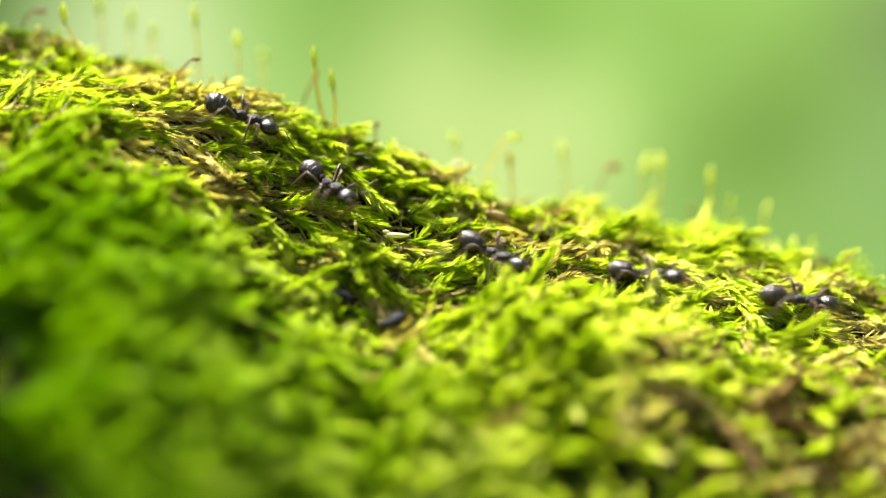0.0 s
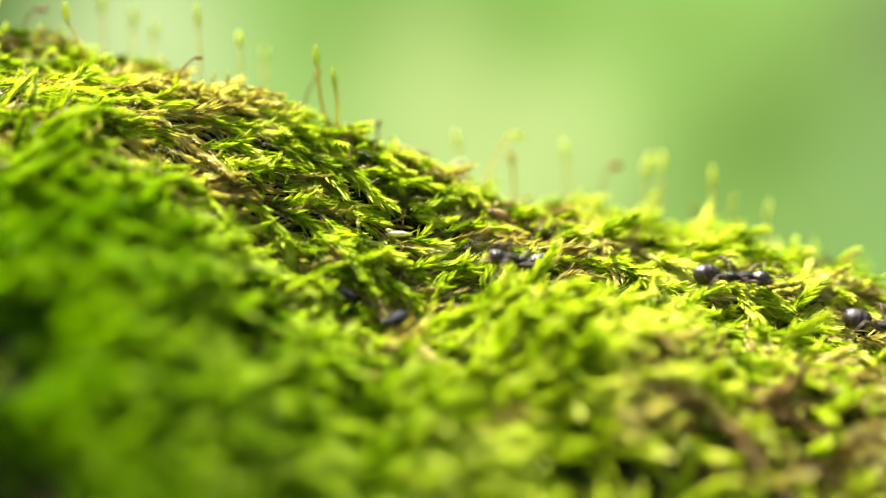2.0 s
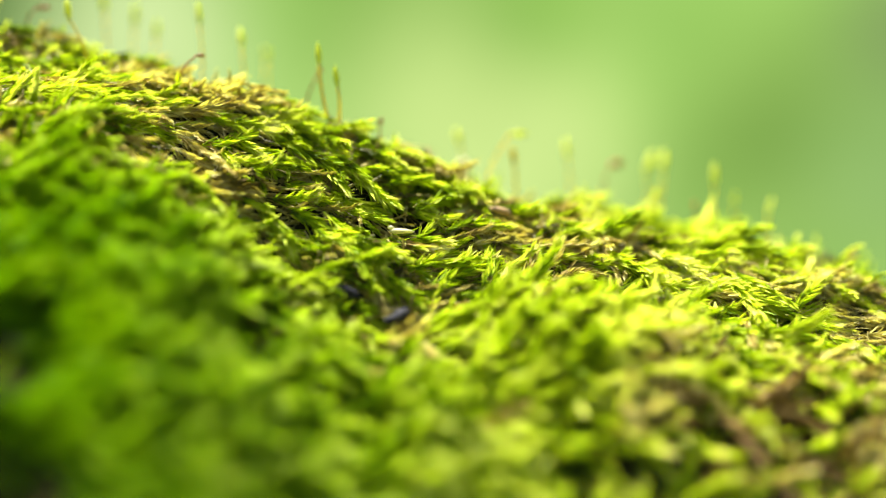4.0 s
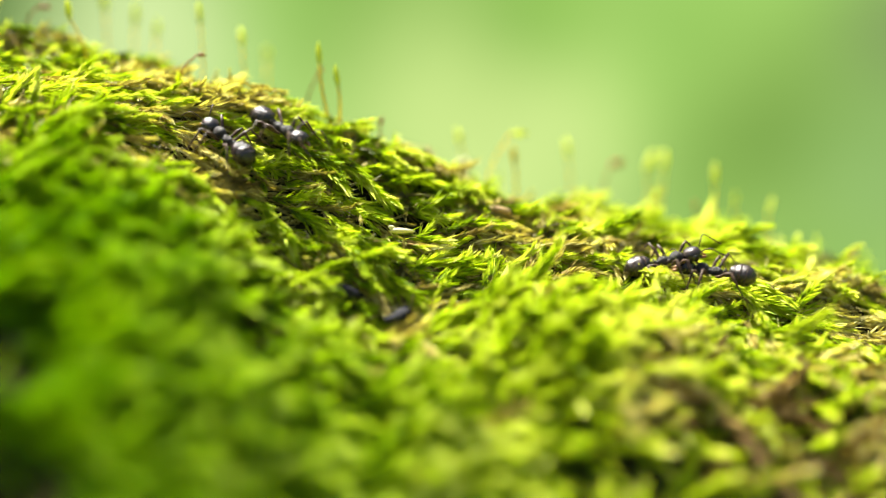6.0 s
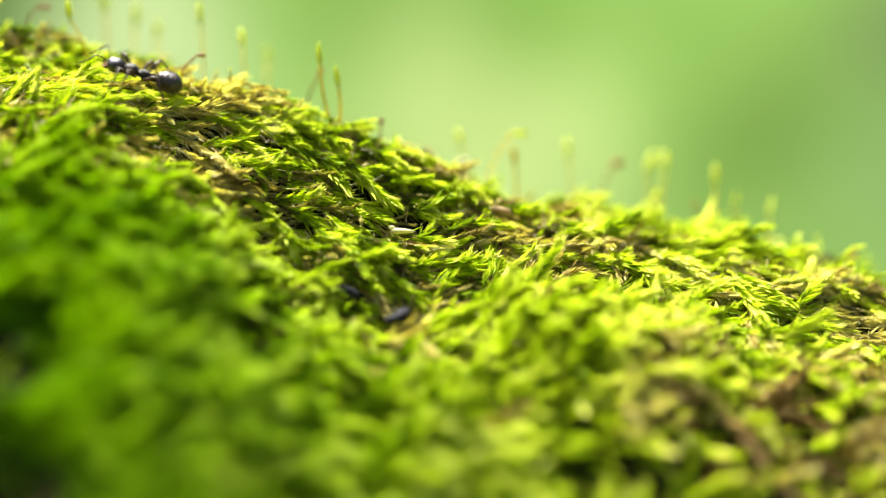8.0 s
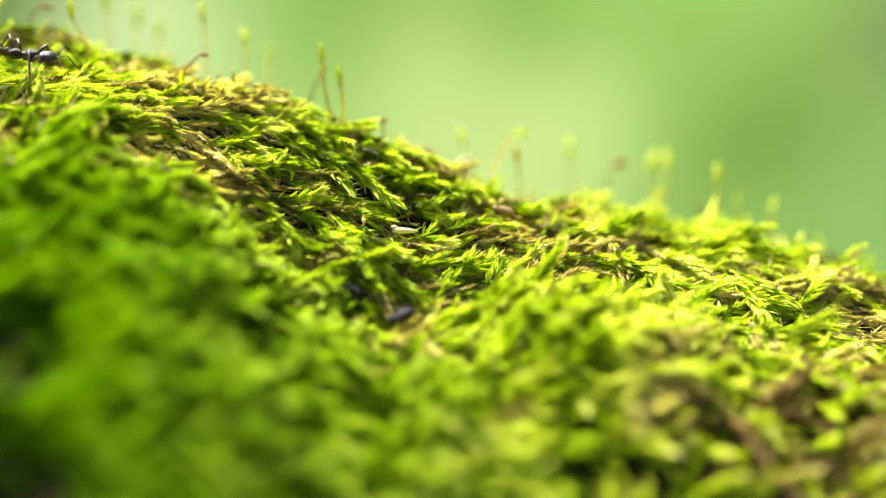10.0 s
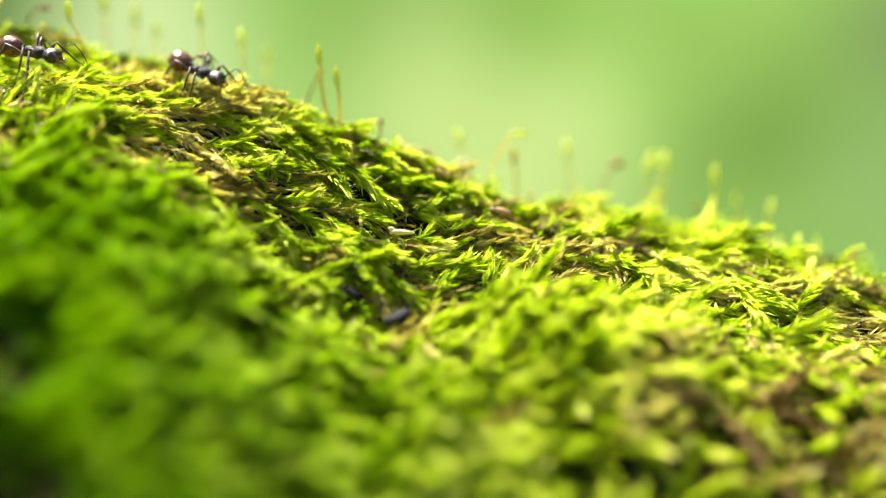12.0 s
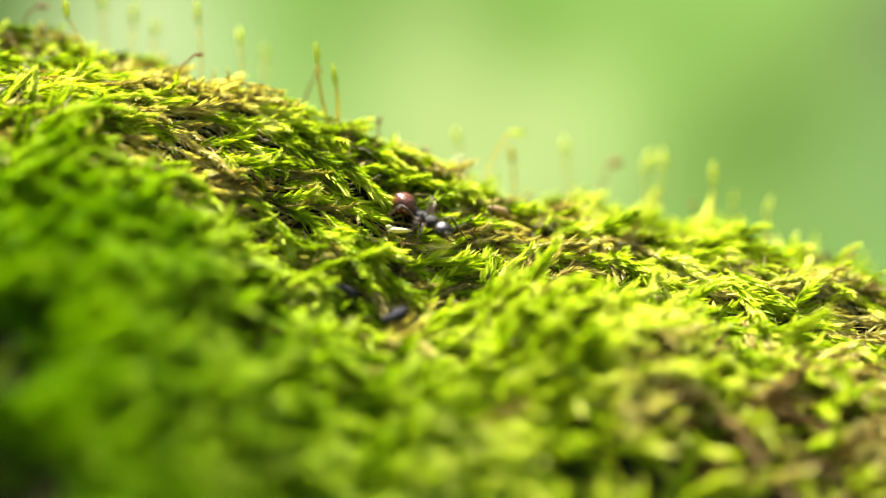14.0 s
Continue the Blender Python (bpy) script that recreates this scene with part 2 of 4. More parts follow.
# bare hollows between the shoots: x, y and half widths
PITS = ((-10.6, -0.8, 0.6, 0.4), (-16.9, -6.2, 1.2, 0.7), (-14.7, -3.8, 0.9, 0.5), (9.5, 0.6, 0.7, 0.5), (30.7, -0.2, 1.0, 0.6),
        (18.4, -12.4, 2.2, 1.2), (2.3, -11.2, 1.9, 1.2), (23.2, -8.0, 2.0, 1.1), (22.1, -3.8, 1.1, 0.6), (25.9, -14.1, 1.9, 1.2),
        (25.7, -10.6, 2.2, 1.4), (15.7, -14.1, 1.5, 0.8), (6.2, -13.7, 1.5, 1.0), (-16.4, -16.6, 1.2, 0.8), (-13.4, -13.8, 1.3, 0.9),
        (-26.8, -21.6, 2.8, 2.2), (-8.5, -13.4, 1.1, 0.8), (-5.5, -14.6, 1.3, 0.8), (-6.2, -4.4, 1.5, 0.8), (-3.6, -5.7, 1.0, 0.6),
        # the widest one lays bare near-black bark where only deep shade is
        (-29.9, -13.2, 2.0, 1.4), (-23.8, -30.2, 5.4, 5.4), (12.4, -15.6, 1.6, 0.7), (21.5, -14.0, 1.4, 0.8), (20.6, -17.0, 2.0, 0.9))



def open_ground(x, y):
    """Where no shoot lies: the hollows."""
    clear = np.zeros(np.shape(x), bool)
    for cx, cy, rx, ry in PITS:
        clear |= ((x - cx) / rx) ** 2 + ((y - cy) / ry) ** 2 < 1
    return clear


def toss(i, j, k):
    """A repeatable number from 0 to 1 for a cell of a grid."""
    v = np.sin(i * 127.1 + j * 311.7 + k * 74.7) * 43758.5453
    return v - np.floor(v)


def tuft(x, y):
    """The tuft that a place belongs to: how far its middle is, the offset from it, and three numbers of its own."""
    x, y = np.asarray(x, float), np.asarray(y, float)
    ci, cj = np.floor(x / 3.7), np.floor(y / 2.7)
    best = np.full(np.shape(x), 99.0)
    found = [np.zeros(np.shape(x)) for _ in range(5)]
    for di in (-1, 0, 1):
        for dj in (-1, 0, 1):
            i, j = ci + di, cj + dj
            dx = x - (i + 0.15 + 0.7 * toss(i, j, 0)) * 3.7
            dy = y - (j + 0.15 + 0.7 * toss(i, j, 1)) * 2.7
            d = np.hypot(dx, dy * 1.2)
            closer = d < best
            best = np.where(closer, d, best)
            for k, v in enumerate((dx, dy, toss(i, j, 2), toss(i, j, 3), toss(i, j, 4))):
                found[k] = np.where(closer, v, found[k])
    return best, *found


def surface(x, y):
    calm = 1 - 0.6 * np.exp(-((y - 0.8) / 3.5) ** 2)
    bumps = 0
    for fx, fy, ph, size in RIPPLE:
        bumps = bumps + size * np.sin(fx * x + fy * y + ph)
    smooth = np.clip((-7 - y) / 5, 0, 1) * np.clip((2 - x) / 8, 0, 1)
    bumps = bumps * (1 - 0.55 * smooth)
    for cx, cy, rx, ry in PITS:
        bumps = bumps - 1.5 * np.exp(-((x - cx) / rx / 1.4) ** 2 - ((y - cy) / ry / 1.4) ** 2)
    d, _, _, _, _, r = tuft(x, y)
    dome = (0.32 + 0.65 * r) * (1 - 0.8 * smooth) * (1 - np.minimum(d / 1.7, 1.5) ** 2)
    return height(x, y) + bumps * calm + dome * (0.45 + 0.55 * calm)


def normal_at(x, y):
    e = 0.4
    gx = (surface(x + e, y) - surface(x - e, y)) / (2 * e)
    gy = (surface(x, y + e) - surface(x, y - e)) / (2 * e)
    n = np.stack([-gx, -gy, np.ones_like(gx)], -1)
    return n / np.linalg.norm(n, axis=-1, keepdims=True)


# ---- the setting ----
def build_ground():
    ob = new("ground", mesh_of("ground", [(-60, -60, 0), (60, -60, 0), (60, 60, 0), (-60, 60, 0)], [(0, 1, 2, 3)], SOIL))
    ob.location.z = GROUND
    return tagged(ob, "dark forest soil with low green growth", "ground", kind="structure")


def build_backdrop():
    verts, faces = [], []
    n, m = 48, 10
    for i in range(n + 1):
        a = radians(-105 + 210 * i / n)
        for j in range(m + 1):
            verts.append((3.2 * math.sin(a), 3.2 * math.cos(a), GROUND - 0.02 + 2.3 * j / m))
    for i in range(n):
        for j in range(m):
            p = i * (m + 1) + j
            faces.append((p, p + 1, p + m + 2, p + m + 1))
    ob = new("backdrop", mesh_of("backdrop", verts, faces, LEAF_GLOW))
    return tagged(ob, "soft out-of-focus green foliage far behind the log", "foliage", kind="structure")


def build_log():
    """The rotten log under the moss: its top follows the moss, its underside is round."""
    xs = np.concatenate([np.linspace(-350, -60, 40), np.linspace(-58, 58, 140), np.linspace(60, 350, 40)])
    ys = np.linspace(-46, 44, 90)
    under = 26
    verts = []
    for x in xs:
        top = surface(np.full_like(ys, x), ys) - 1.3
        z0, z1 = top[0], top[-1]
        for y, z in zip(ys, top):
            verts.append((x, y, z))
        for k in range(1, under + 1):
            s = k / (under + 1)
            bulge = math.sin(math.pi * s)
            wob = 2.5 * math.sin(x * 0.05 + s * 9) * bulge
            verts.append((x, 44 - 90 * s + 9 * math.cos(math.pi * s) * bulge, z1 + (z0 - z1) * s - 46 * bulge + wob))
    w = len(ys) + under
    verts = np.array(verts) * MM
    faces = []
    for i in range(len(xs) - 1):
        for j in range(w):
            a, b = i * w + j, i * w + (j + 1) % w
            faces.append((a, a + w, b + w, b))
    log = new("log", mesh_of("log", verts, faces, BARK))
    for i in (0, len(xs) - 1):
        ring = verts[i * w:(i + 1) * w]
        bm = bmesh.new()
        mid = bm.verts.new(ring.mean(0))
        vs = [bm.verts.new(v) for v in ring]
        for k in range(w):
            bm.faces.new((mid, vs[k], vs[(k + 1) % w]))
        part("end_grain", bm, BARK, log)
    tagged(log, "dark rotten log lying aslant under thick moss", "log")
    return log, verts


GROUND = -0.1
fallen_log, log_points = build_log()
GROUND = float(log_points[:, 2].min()) + 0.004
build_ground()
build_backdrop()


# ---- moss ----
def frond_shape(rng, leaves, plump=1.0):
    """One creeping moss shoot about 1 long, along +x, a bushy tail of overlapping pointed leaves: vertices, triangles, growth."""
    verts, faces, growth = [], [], []
    rise, side = rng.uniform(-0.34, 0.16), rng.uniform(-0.45, 0.45)
    hook = rng.uniform(-0.25, 0.25)

    def at(s):
        return np.array([s * (1 - 0.3 * s * abs(side)), side * s * s + hook * s ** 4, rise * s * s])

    steps = 5
    for k in range(steps + 1):
        s = 0.96 * k / steps
        r = 0.018 * (1.2 - s)
        p = at(s)
        for a in (0.5, 2.6, 4.7):
            verts.append(p + np.array([0, math.cos(a) * r, math.sin(a) * r]))
            growth.append(s * 0.6)
    for k in range(steps):
        for a in range(3):
            i, j = k * 3 + a, k * 3 + (a + 1) % 3
            faces += [(i, j, j + 3), (i, j + 3, i + 3)]
    for i in range(leaves):
        s = 0.05 + 0.90 * ((i + rng.uniform(0, 0.8)) / leaves) ** 0.9
        p, ahead = at(s), at(min(s + 0.03, 1.02)) - at(s - 0.03)
        ahead = ahead / np.linalg.norm(ahead)
        flat = np.cross([0, 0, 1.0], ahead)
        flat = flat / np.linalg.norm(flat)
        up = np.cross(ahead, flat)
        turn = i * 2.4 + rng.uniform(-0.5, 0.5)
        out = math.cos(turn) * flat + 0.62 * math.sin(turn) * up
        stray = rng.uniform(0, 1) < 0.18
        open_ = rng.uniform(0.24, 0.50) * (1.1 - 0.45 * s) + (rng.uniform(0.2, 0.5) if stray else 0)
        d = math.cos(open_) * ahead + math.sin(open_) * out
        d = d / np.linalg.norm(d)
        size = rng.uniform(0.20, 0.28) * (0.72 + 0.4 * math.sin(math.pi * min(s * 1.05, 1) ** 0.8)) * plump
        wide = np.cross(d, out)
        wide = wide / (np.linalg.norm(wide) + 1e-9)
        face = np.cross(wide, d)
        width = size * (rng.uniform(0.085, 0.13) if leaves > 60 else rng.uniform(0.12, 0.18))
        base = len(verts)
        curl = rng.uniform(-0.12, 0.10) * size
        mid = p + d * size * 0.40
        verts += [p, mid + wide * width + face * width * 0.4, mid - face * width * 0.3, mid - wide * width + face * width * 0.4,
                  p + d * size + face * curl + ahead * size * 0.06]
        growth += [s * 0.75, s * 0.8 + 0.1, s * 0.8 + 0.1, s * 0.8 + 0.1, s * 0.8 + 0.2]
        faces += [(base, base + 1, base + 2), (base, base + 2, base + 3), (base + 1, base + 4, base + 2), (base + 2, base + 4, base + 3)]
    return np.array(verts), np.array(faces), np.array(growth)


def frond_frames(rng, x, y, lift, swing, sink):
    """Places and axes for shoots at x, y on the log: mostly along the log, leaning downhill, tips raised."""
    n = normal_at(x, y)
    _, dx, dy, r1, r2, _ = tuft(x, y)
    even = np.clip((-7 - y) / 5, 0, 1) * np.clip((2 - x) / 8, 0, 1)
    course = -0.12 + swing * (1.5 * (r1 - 0.5) + 0.35 * np.sin(x * 0.16 + y * 0.11 + 1.0))
    swell = np.exp(-((x - 12) / 9) ** 2 - ((y + 11) / 4.5) ** 2)
    course = course * (1 - 0.5 * swell) - 0.4 * swell
    course = course * (1 - 0.7 * even) + 0.25 * even
    across = dy * np.cos(course) - dx * np.sin(course)
    heading = course + (0.3 - 0.2 * even) * across + rng.normal(0, 0.24, len(x))
    lead = np.stack([np.cos(heading), np.sin(heading), np.zeros_like(x)], -1)
    lead = lead - n * (lead * n).sum(-1, keepdims=True)
    lead /= np.linalg.norm(lead, axis=-1, keepdims=True)
    lift = lift - 0.16 * np.clip((y - 1) / 3, 0, 1) - 0.12 * even
    a = np.clip(rng.normal(lift, 0.13, len(x)) + 0.5 * (r2 - 0.4) * (1 - 0.7 * even), -0.2, 0.95)[:, None]
    ahead = lead * np.cos(a) + n * np.sin(a)
    up = n * np.cos(a) - lead * np.sin(a)
    side = np.cross(up, ahead)
    tilt = rng.normal(0, 0.5, len(x))[:, None]
    side, up = side * np.cos(tilt) + up * np.sin(tilt), up * np.cos(tilt) - side * np.sin(tilt)
    p = np.stack([x, y, surface(x, y)], -1) - n * sink
    return p, ahead, side, up


def carpet(name, rng, x, y, length, shapes, material, lift=0.18, swing=1.0, sink=0.5, trodden=1.0, tall=1.6):
    """Many shoots joined into one mesh, lying flatter where the ants run."""
    p, ahead, side, up = frond_frames(rng, x, y, lift, swing, sink)
    for attempt in (1.0, 0.55):
        flat = np.ones(len(x), bool)
        for s in (0.5, 1.0):
            q = p + ahead * (length * s)[:, None]
            above = (q[:, 2] - surface(q[:, 0], q[:, 1])) * normal_at(q[:, 0], q[:, 1])[:, 2]
            flat &= ~open_ground(q[:, 0], q[:, 1])
            flat &= above < tall - 0.7 * np.exp(-((y - 1.0) / 4.0) ** 2) * trodden - 0.6 * np.clip((y - 3) / 3, 0, 1)
        if attempt == 1.0:
            length = np.where(flat, length, length * 0.55)
    p, ahead, side, up, length, x = p[flat], ahead[flat], side[flat], up[flat], length[flat], x[flat]
    pick = rng.randint(0, len(shapes), len(x))
    all_v, all_f, all_g, base = [], [], [], 0
    for k, (v, f, g) in enumerate(shapes):
        who = np.nonzero(pick == k)[0]
        if not len(who):
            continue
        s = length[who][:, None, None]
        w = (p[who][:, None] + s * (v[None, :, :1] * ahead[who][:, None] + v[None, :, 1:2] * side[who][:, None]
                                    + v[None, :, 2:] * up[who][:, None]))
        all_v.append(w.reshape(-1, 3))
        all_f.append((f[None] + (np.arange(len(who)) * len(v))[:, None, None] + base).reshape(-1, 3))
        all_g.append(np.tile(g, len(who)))
        base += len(who) * len(v)
    return new(name, mesh_of(name, np.concatenate(all_v) * MM, np.concatenate(all_f), material, False, np.concatenate(all_g)))


def dryness(x, y):
    """How brown the moss is at a place: old growth in patches."""
    d = 0.55 * np.sin(x * 0.31 + 0.7 * np.sin(y * 0.4)) * np.sin(y * 0.37 + x * 0.09 + 1.3) + 0.3 * np.sin(x * 0.83 - y * 0.9)
    for cx, cy, rx, ry, k in ((-26, 3.0, 7, 2.0, 1.5), (-19, -2.6, 2.5, 1.8, 1.1), (-13, 1.5, 5, 3, -0.45), (-3, 0.4, 4.5, 1.8, 0.5), (30.5, 2.2, 3, 1.0, 1.0), (33, -0.2, 3, 1, 0.8),
                              (6, 3, 3.5, 1.5, 0.6), (11, 5, 5, 3, 0.4), (30, -10.2, 5, 2.5, 0.6), (20.1, -14.6, 2.5, 1.4, 0.8), (33, -5.3, 3, 1.5, 0.8), (8.5, -10.3, 1.6, 0.9, 0.4), (2.7, -9.4, 2, 1, 0.4),
                              (-5.7, -6.9, 2, 1.2, 0.9), (-3.0, -16.5, 1.6, 2.6, 1.0), (-15, -11.6, 2.5, 1.6, 0.6), (12, -6.5, 8, 2.5, -0.5), (-24, -19, 12, 9, -1.5)):
        d = d + k * np.exp(-((x - cx) / rx) ** 2 - ((y - cy) / ry) ** 2)
    return d


def build_moss():
    rng = np.random.RandomState(11)
    fine = [frond_shape(rng, 125) for _ in range(20)]
    loose = [frond_shape(rng, 38, 1.0) for _ in range(12)]
    coarse = [frond_shape(rng, 16, 1.5) for _ in range(8)]
    # the stretch that the camera looks at, thick where it is near
    x, y = rng.uniform(-46, 46, 3000), rng.uniform(-6.5, 7.5, 3000)
    near = (tuft(x, y)[0] < 1.3) | (rng.uniform(0, 1, len(x)) < 0.3)
    x, y = x[near], y[near]
    length = rng.uniform(4.0, 7.6, len(x))
    old = dryness(x, y) + rng.normal(0, 0.3, len(x)) > 0.32
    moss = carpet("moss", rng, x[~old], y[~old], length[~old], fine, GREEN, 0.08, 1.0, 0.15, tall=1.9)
    tagged(moss, "thick carpet of bright lime green creeping moss on the log", "moss", kind="stuff")
    wx, wy = rng.uniform(-44, 44, 3800), rng.uniform(-7, 7, 3800)
    thin = [frond_shape(rng, 26, 0.85) for _ in range(10)]
    worn = carpet("old_moss", rng, wx, wy, rng.uniform(2.2, 4.6, 3800), thin, OLIVE, 0.08, 1.6, 0.2, tall=0.9)
    tagged(worn, "olive-brown old moss stems between the green shoots", "old moss", kind="stuff")
    dry = carpet("dry_moss", rng, x[old], y[old], length[old] * 0.85, loose, DRY, -0.04, 1.2, -0.1)
    tagged(dry, "straw-brown dried moss shoots among the green", "dry moss", kind="stuff")
    # longer shoots on the near flank, and on the slope behind the crest
    n = 5200
    x = np.concatenate([rng.uniform(-38, 40, n), rng.uniform(-46, 46, 1100), rng.uniform(0, 26, 1400)])
    y = np.concatenate([-5.5 - 33 * rng.uniform(0, 1, n) ** 1.3, rng.uniform(7, 18, 1100), rng.uniform(-14, -5, 1400)])
    length = rng.uniform(3.6, 6.6, len(x))
    d = dryness(x, y) + rng.normal(0, 0.25, len(x))
    old = d > 0.6
    # more brown shoots low on the right, also put in for shaded green ones
    dead = ~old & (d > -0.6) & (x + rng.normal(0, 5, len(x)) > 16) & (y < -9) & (rng.uniform(0, 1, len(x)) < 0.8)
    live = ~old & ~dead
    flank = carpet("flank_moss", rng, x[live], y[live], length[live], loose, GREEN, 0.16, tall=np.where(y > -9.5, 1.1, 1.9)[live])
    tagged(flank, "loose green creeping moss on the log's near flank and behind its crest", "moss", kind="stuff")
    fx, fy = rng.uniform(-36, 4, 3000), rng.uniform(-36, -8, 3000)
    slim = [frond_shape(rng, 26, 0.8) for _ in range(8)]
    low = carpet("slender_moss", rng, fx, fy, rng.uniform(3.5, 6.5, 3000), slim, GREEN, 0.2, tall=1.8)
    tagged(low, "dense slender moss low on the log's near flank, deep green with shade painted in", "moss", kind="stuff")
    tan = carpet("dry_flank_moss", rng, x[old], y[old], length[old] * 0.9, loose, DRY, 0.12, 1.2, 0.1)
    tagged(tan, "straw-coloured dry moss in patches on the near flank", "dry moss", kind="stuff")
    brown = carpet("brown_moss", rng, x[dead], y[dead], length[dead], loose, BROWN_MOSS, 0.0, 1.3, 0.35)
    tagged(brown, "dark brown dead moss shoots on the log's lower flank, some standing for shade", "dead moss", kind="stuff")
    # young shoots along the crest
    ux = np.concatenate([rng.uniform(2, 28, 180), rng.uniform(-44, -30, 40)])
    uy = flat_line(ux, BEHIND) + rng.uniform(-3, 3, 220)
    young = carpet("young_moss", rng, ux, uy, rng.uniform(2.2, 4.2, 220) * np.where(ux > 28, 0.7, 1), loose, GREEN, 0.2, 1.2, 0.3, 0.0, 1.5)
    tagged(young, "young green moss shoots along the log's crest", "moss", kind="stuff")
    # the log on both sides of that stretch and its far flank
    x = rng.uniform(-350, 350, 2600)
    y = rng.uniform(-44, 42, 2600)
    keep = (np.abs(x) > 50) | (y > 17)
    x, y = x[keep], y[keep]
    rest = carpet("moss_further_along", rng, x, y, rng.uniform(9, 15, len(x)), coarse, GREEN, 0.1, 1.0, 1.0, -2.0)
    tagged(rest, "green creeping moss covering the rest of the log", "moss", kind="stuff")
    return moss


moss_carpet = build_moss()


def build_fronds():
    """The single shoots that stand out along the sharp band."""
    rng = np.random.RandomState(23)
    meshes = []
    for k in range(24):
        v, f, g = frond_shape(rng, 110, 1.0)
        meshes.append(mesh_of("moss_frond", v, f, DRY if k >= 14 else GREEN, False, g))
    x = rng.uniform(-38, 40, 420)
    y = rng.uniform(-4.5, 5.0, 420)
    p, ahead, side, up = frond_frames(rng, x, y, 0.06, 1.2, 0.15)
    made = 0
    for k in range(len(x)):
        s = rng.uniform(4.2, 6.8)
        tip = p[k] + ahead[k] * s
        if made >= 280 or tip[2] - surface(tip[0], tip[1]) > 0.75 or open_ground(tip[0], tip[1]):
            continue
        made += 1
        s *= MM
        old = dryness(x[k], y[k]) + rng.normal(0, 0.25) > 0.6 and ahead[k][1] < 0.3
        ob = new("moss_frond", meshes[14 + k % 10 if old else k % 14])
        ob.parent = moss_carpet
        ob.matrix_basis = Matrix(((ahead[k][0] * s, side[k][0] * s, up[k][0] * s, p[k][0] * MM),
                                  (ahead[k][1] * s, side[k][1] * s, up[k][1] * s, p[k][1] * MM),
                                  (ahead[k][2] * s, side[k][2] * s, up[k][2] * s, p[k][2] * MM), (0, 0, 0, 1)))


build_fronds()


def build_threads():
    """Thin dead stems and bits of old shoot tangled under and over the moss, too many to count."""
    rng = np.random.RandomState(31)
    n = 2400
    x, y = rng.uniform(-42, 44, n), rng.uniform(-9, 8, n)
    p, ahead, side, up = frond_frames(rng, x, y, 0.1, 1.6, 0.0)
    p = p + up * rng.uniform(-0.9, 0.3, n)[:, None]
    verts, faces = [], []
    for k in range(len(x)):
        long, thin, bow = rng.uniform(1.0, 3.2), rng.uniform(0.025, 0.06), rng.uniform(-0.8, 0.8)
        base = len(verts)
        for i in range(5):
            s = i / 4
            c = p[k] + ahead[k] * long * (s - 0.5) + side[k] * bow * long * (s - 0.5) ** 2 + up[k] * (0.25 - (s - 0.5) ** 2) * long * 0.25
            r = thin * (1 - 0.5 * s)
            for a in (0.5, 2.6, 4.7):
                verts.append((c + side[k] * math.cos(a) * r + up[k] * math.sin(a) * r) * MM)
        for i in range(4):
            for a in range(3):
                q, w = base + i * 3 + a, base + i * 3 + (a + 1) % 3
                faces.append((q, w, w + 3, q + 3))
    ob = new("dry_threads", mesh_of("dry_threads", verts, faces, OLIVE))
    tagged(ob, "tangle of thin olive-brown dead stems between the moss shoots", "dead stems", kind="stuff")


build_threads()


# ---- spore stalks ----
def stalk(foot, top, bend, capsule, material, head, label, nod=0.0, width=0.12):
    """A moss spore stalk: a thin bent seta with its capsule, in millimetres from foot to top."""
    foot, top = Vector(foot), Vector(top)
    base = new("spore_stalk")
    base.location = foot * MM
    tip = (top - foot) * MM
    away = Vector((bend, 0.2 * bend, 0)) * MM
    points = [tip * s + away * math.sin(math.pi * s) for s in (0, 0.15, 0.35, 0.55, 0.75, 0.9, 1.0)]
    bm = bmesh.new()
    tube(bm, points, [width * MM * k for k in (1.2, 1.0, 0.9, 0.85, 0.8, 0.8, 0.9)], 7)
    part("seta", bm, material, base)
    long, thick = capsule
    along = (points[-1] - points[-2]).normalized().lerp(Vector((1, 0, -0.15)), nod).normalized()
    bm = bmesh.new()
    body = [points[-1] + along * long * MM * s for s in (-0.15, 0.0, 0.15, 0.35, 0.6, 0.8, 0.93, 1.0)]
    tube(bm, body, [thick * MM * k for k in (0.2, 0.45, 0.8, 1.0, 0.95, 0.6, 0.25, 0.06)], 9)
    part("capsule", bm, head, base)
    return tagged(base, label, "moss spore stalk", group="spore stalks on the log")


def screen(px, py, y):
    """The place, in millimetres, at y behind the sharp band, of a direction given in thousandths from the axis."""
    return (px * (87.1 + y) / 1000, y, py * (87.1 + y) / 1000)


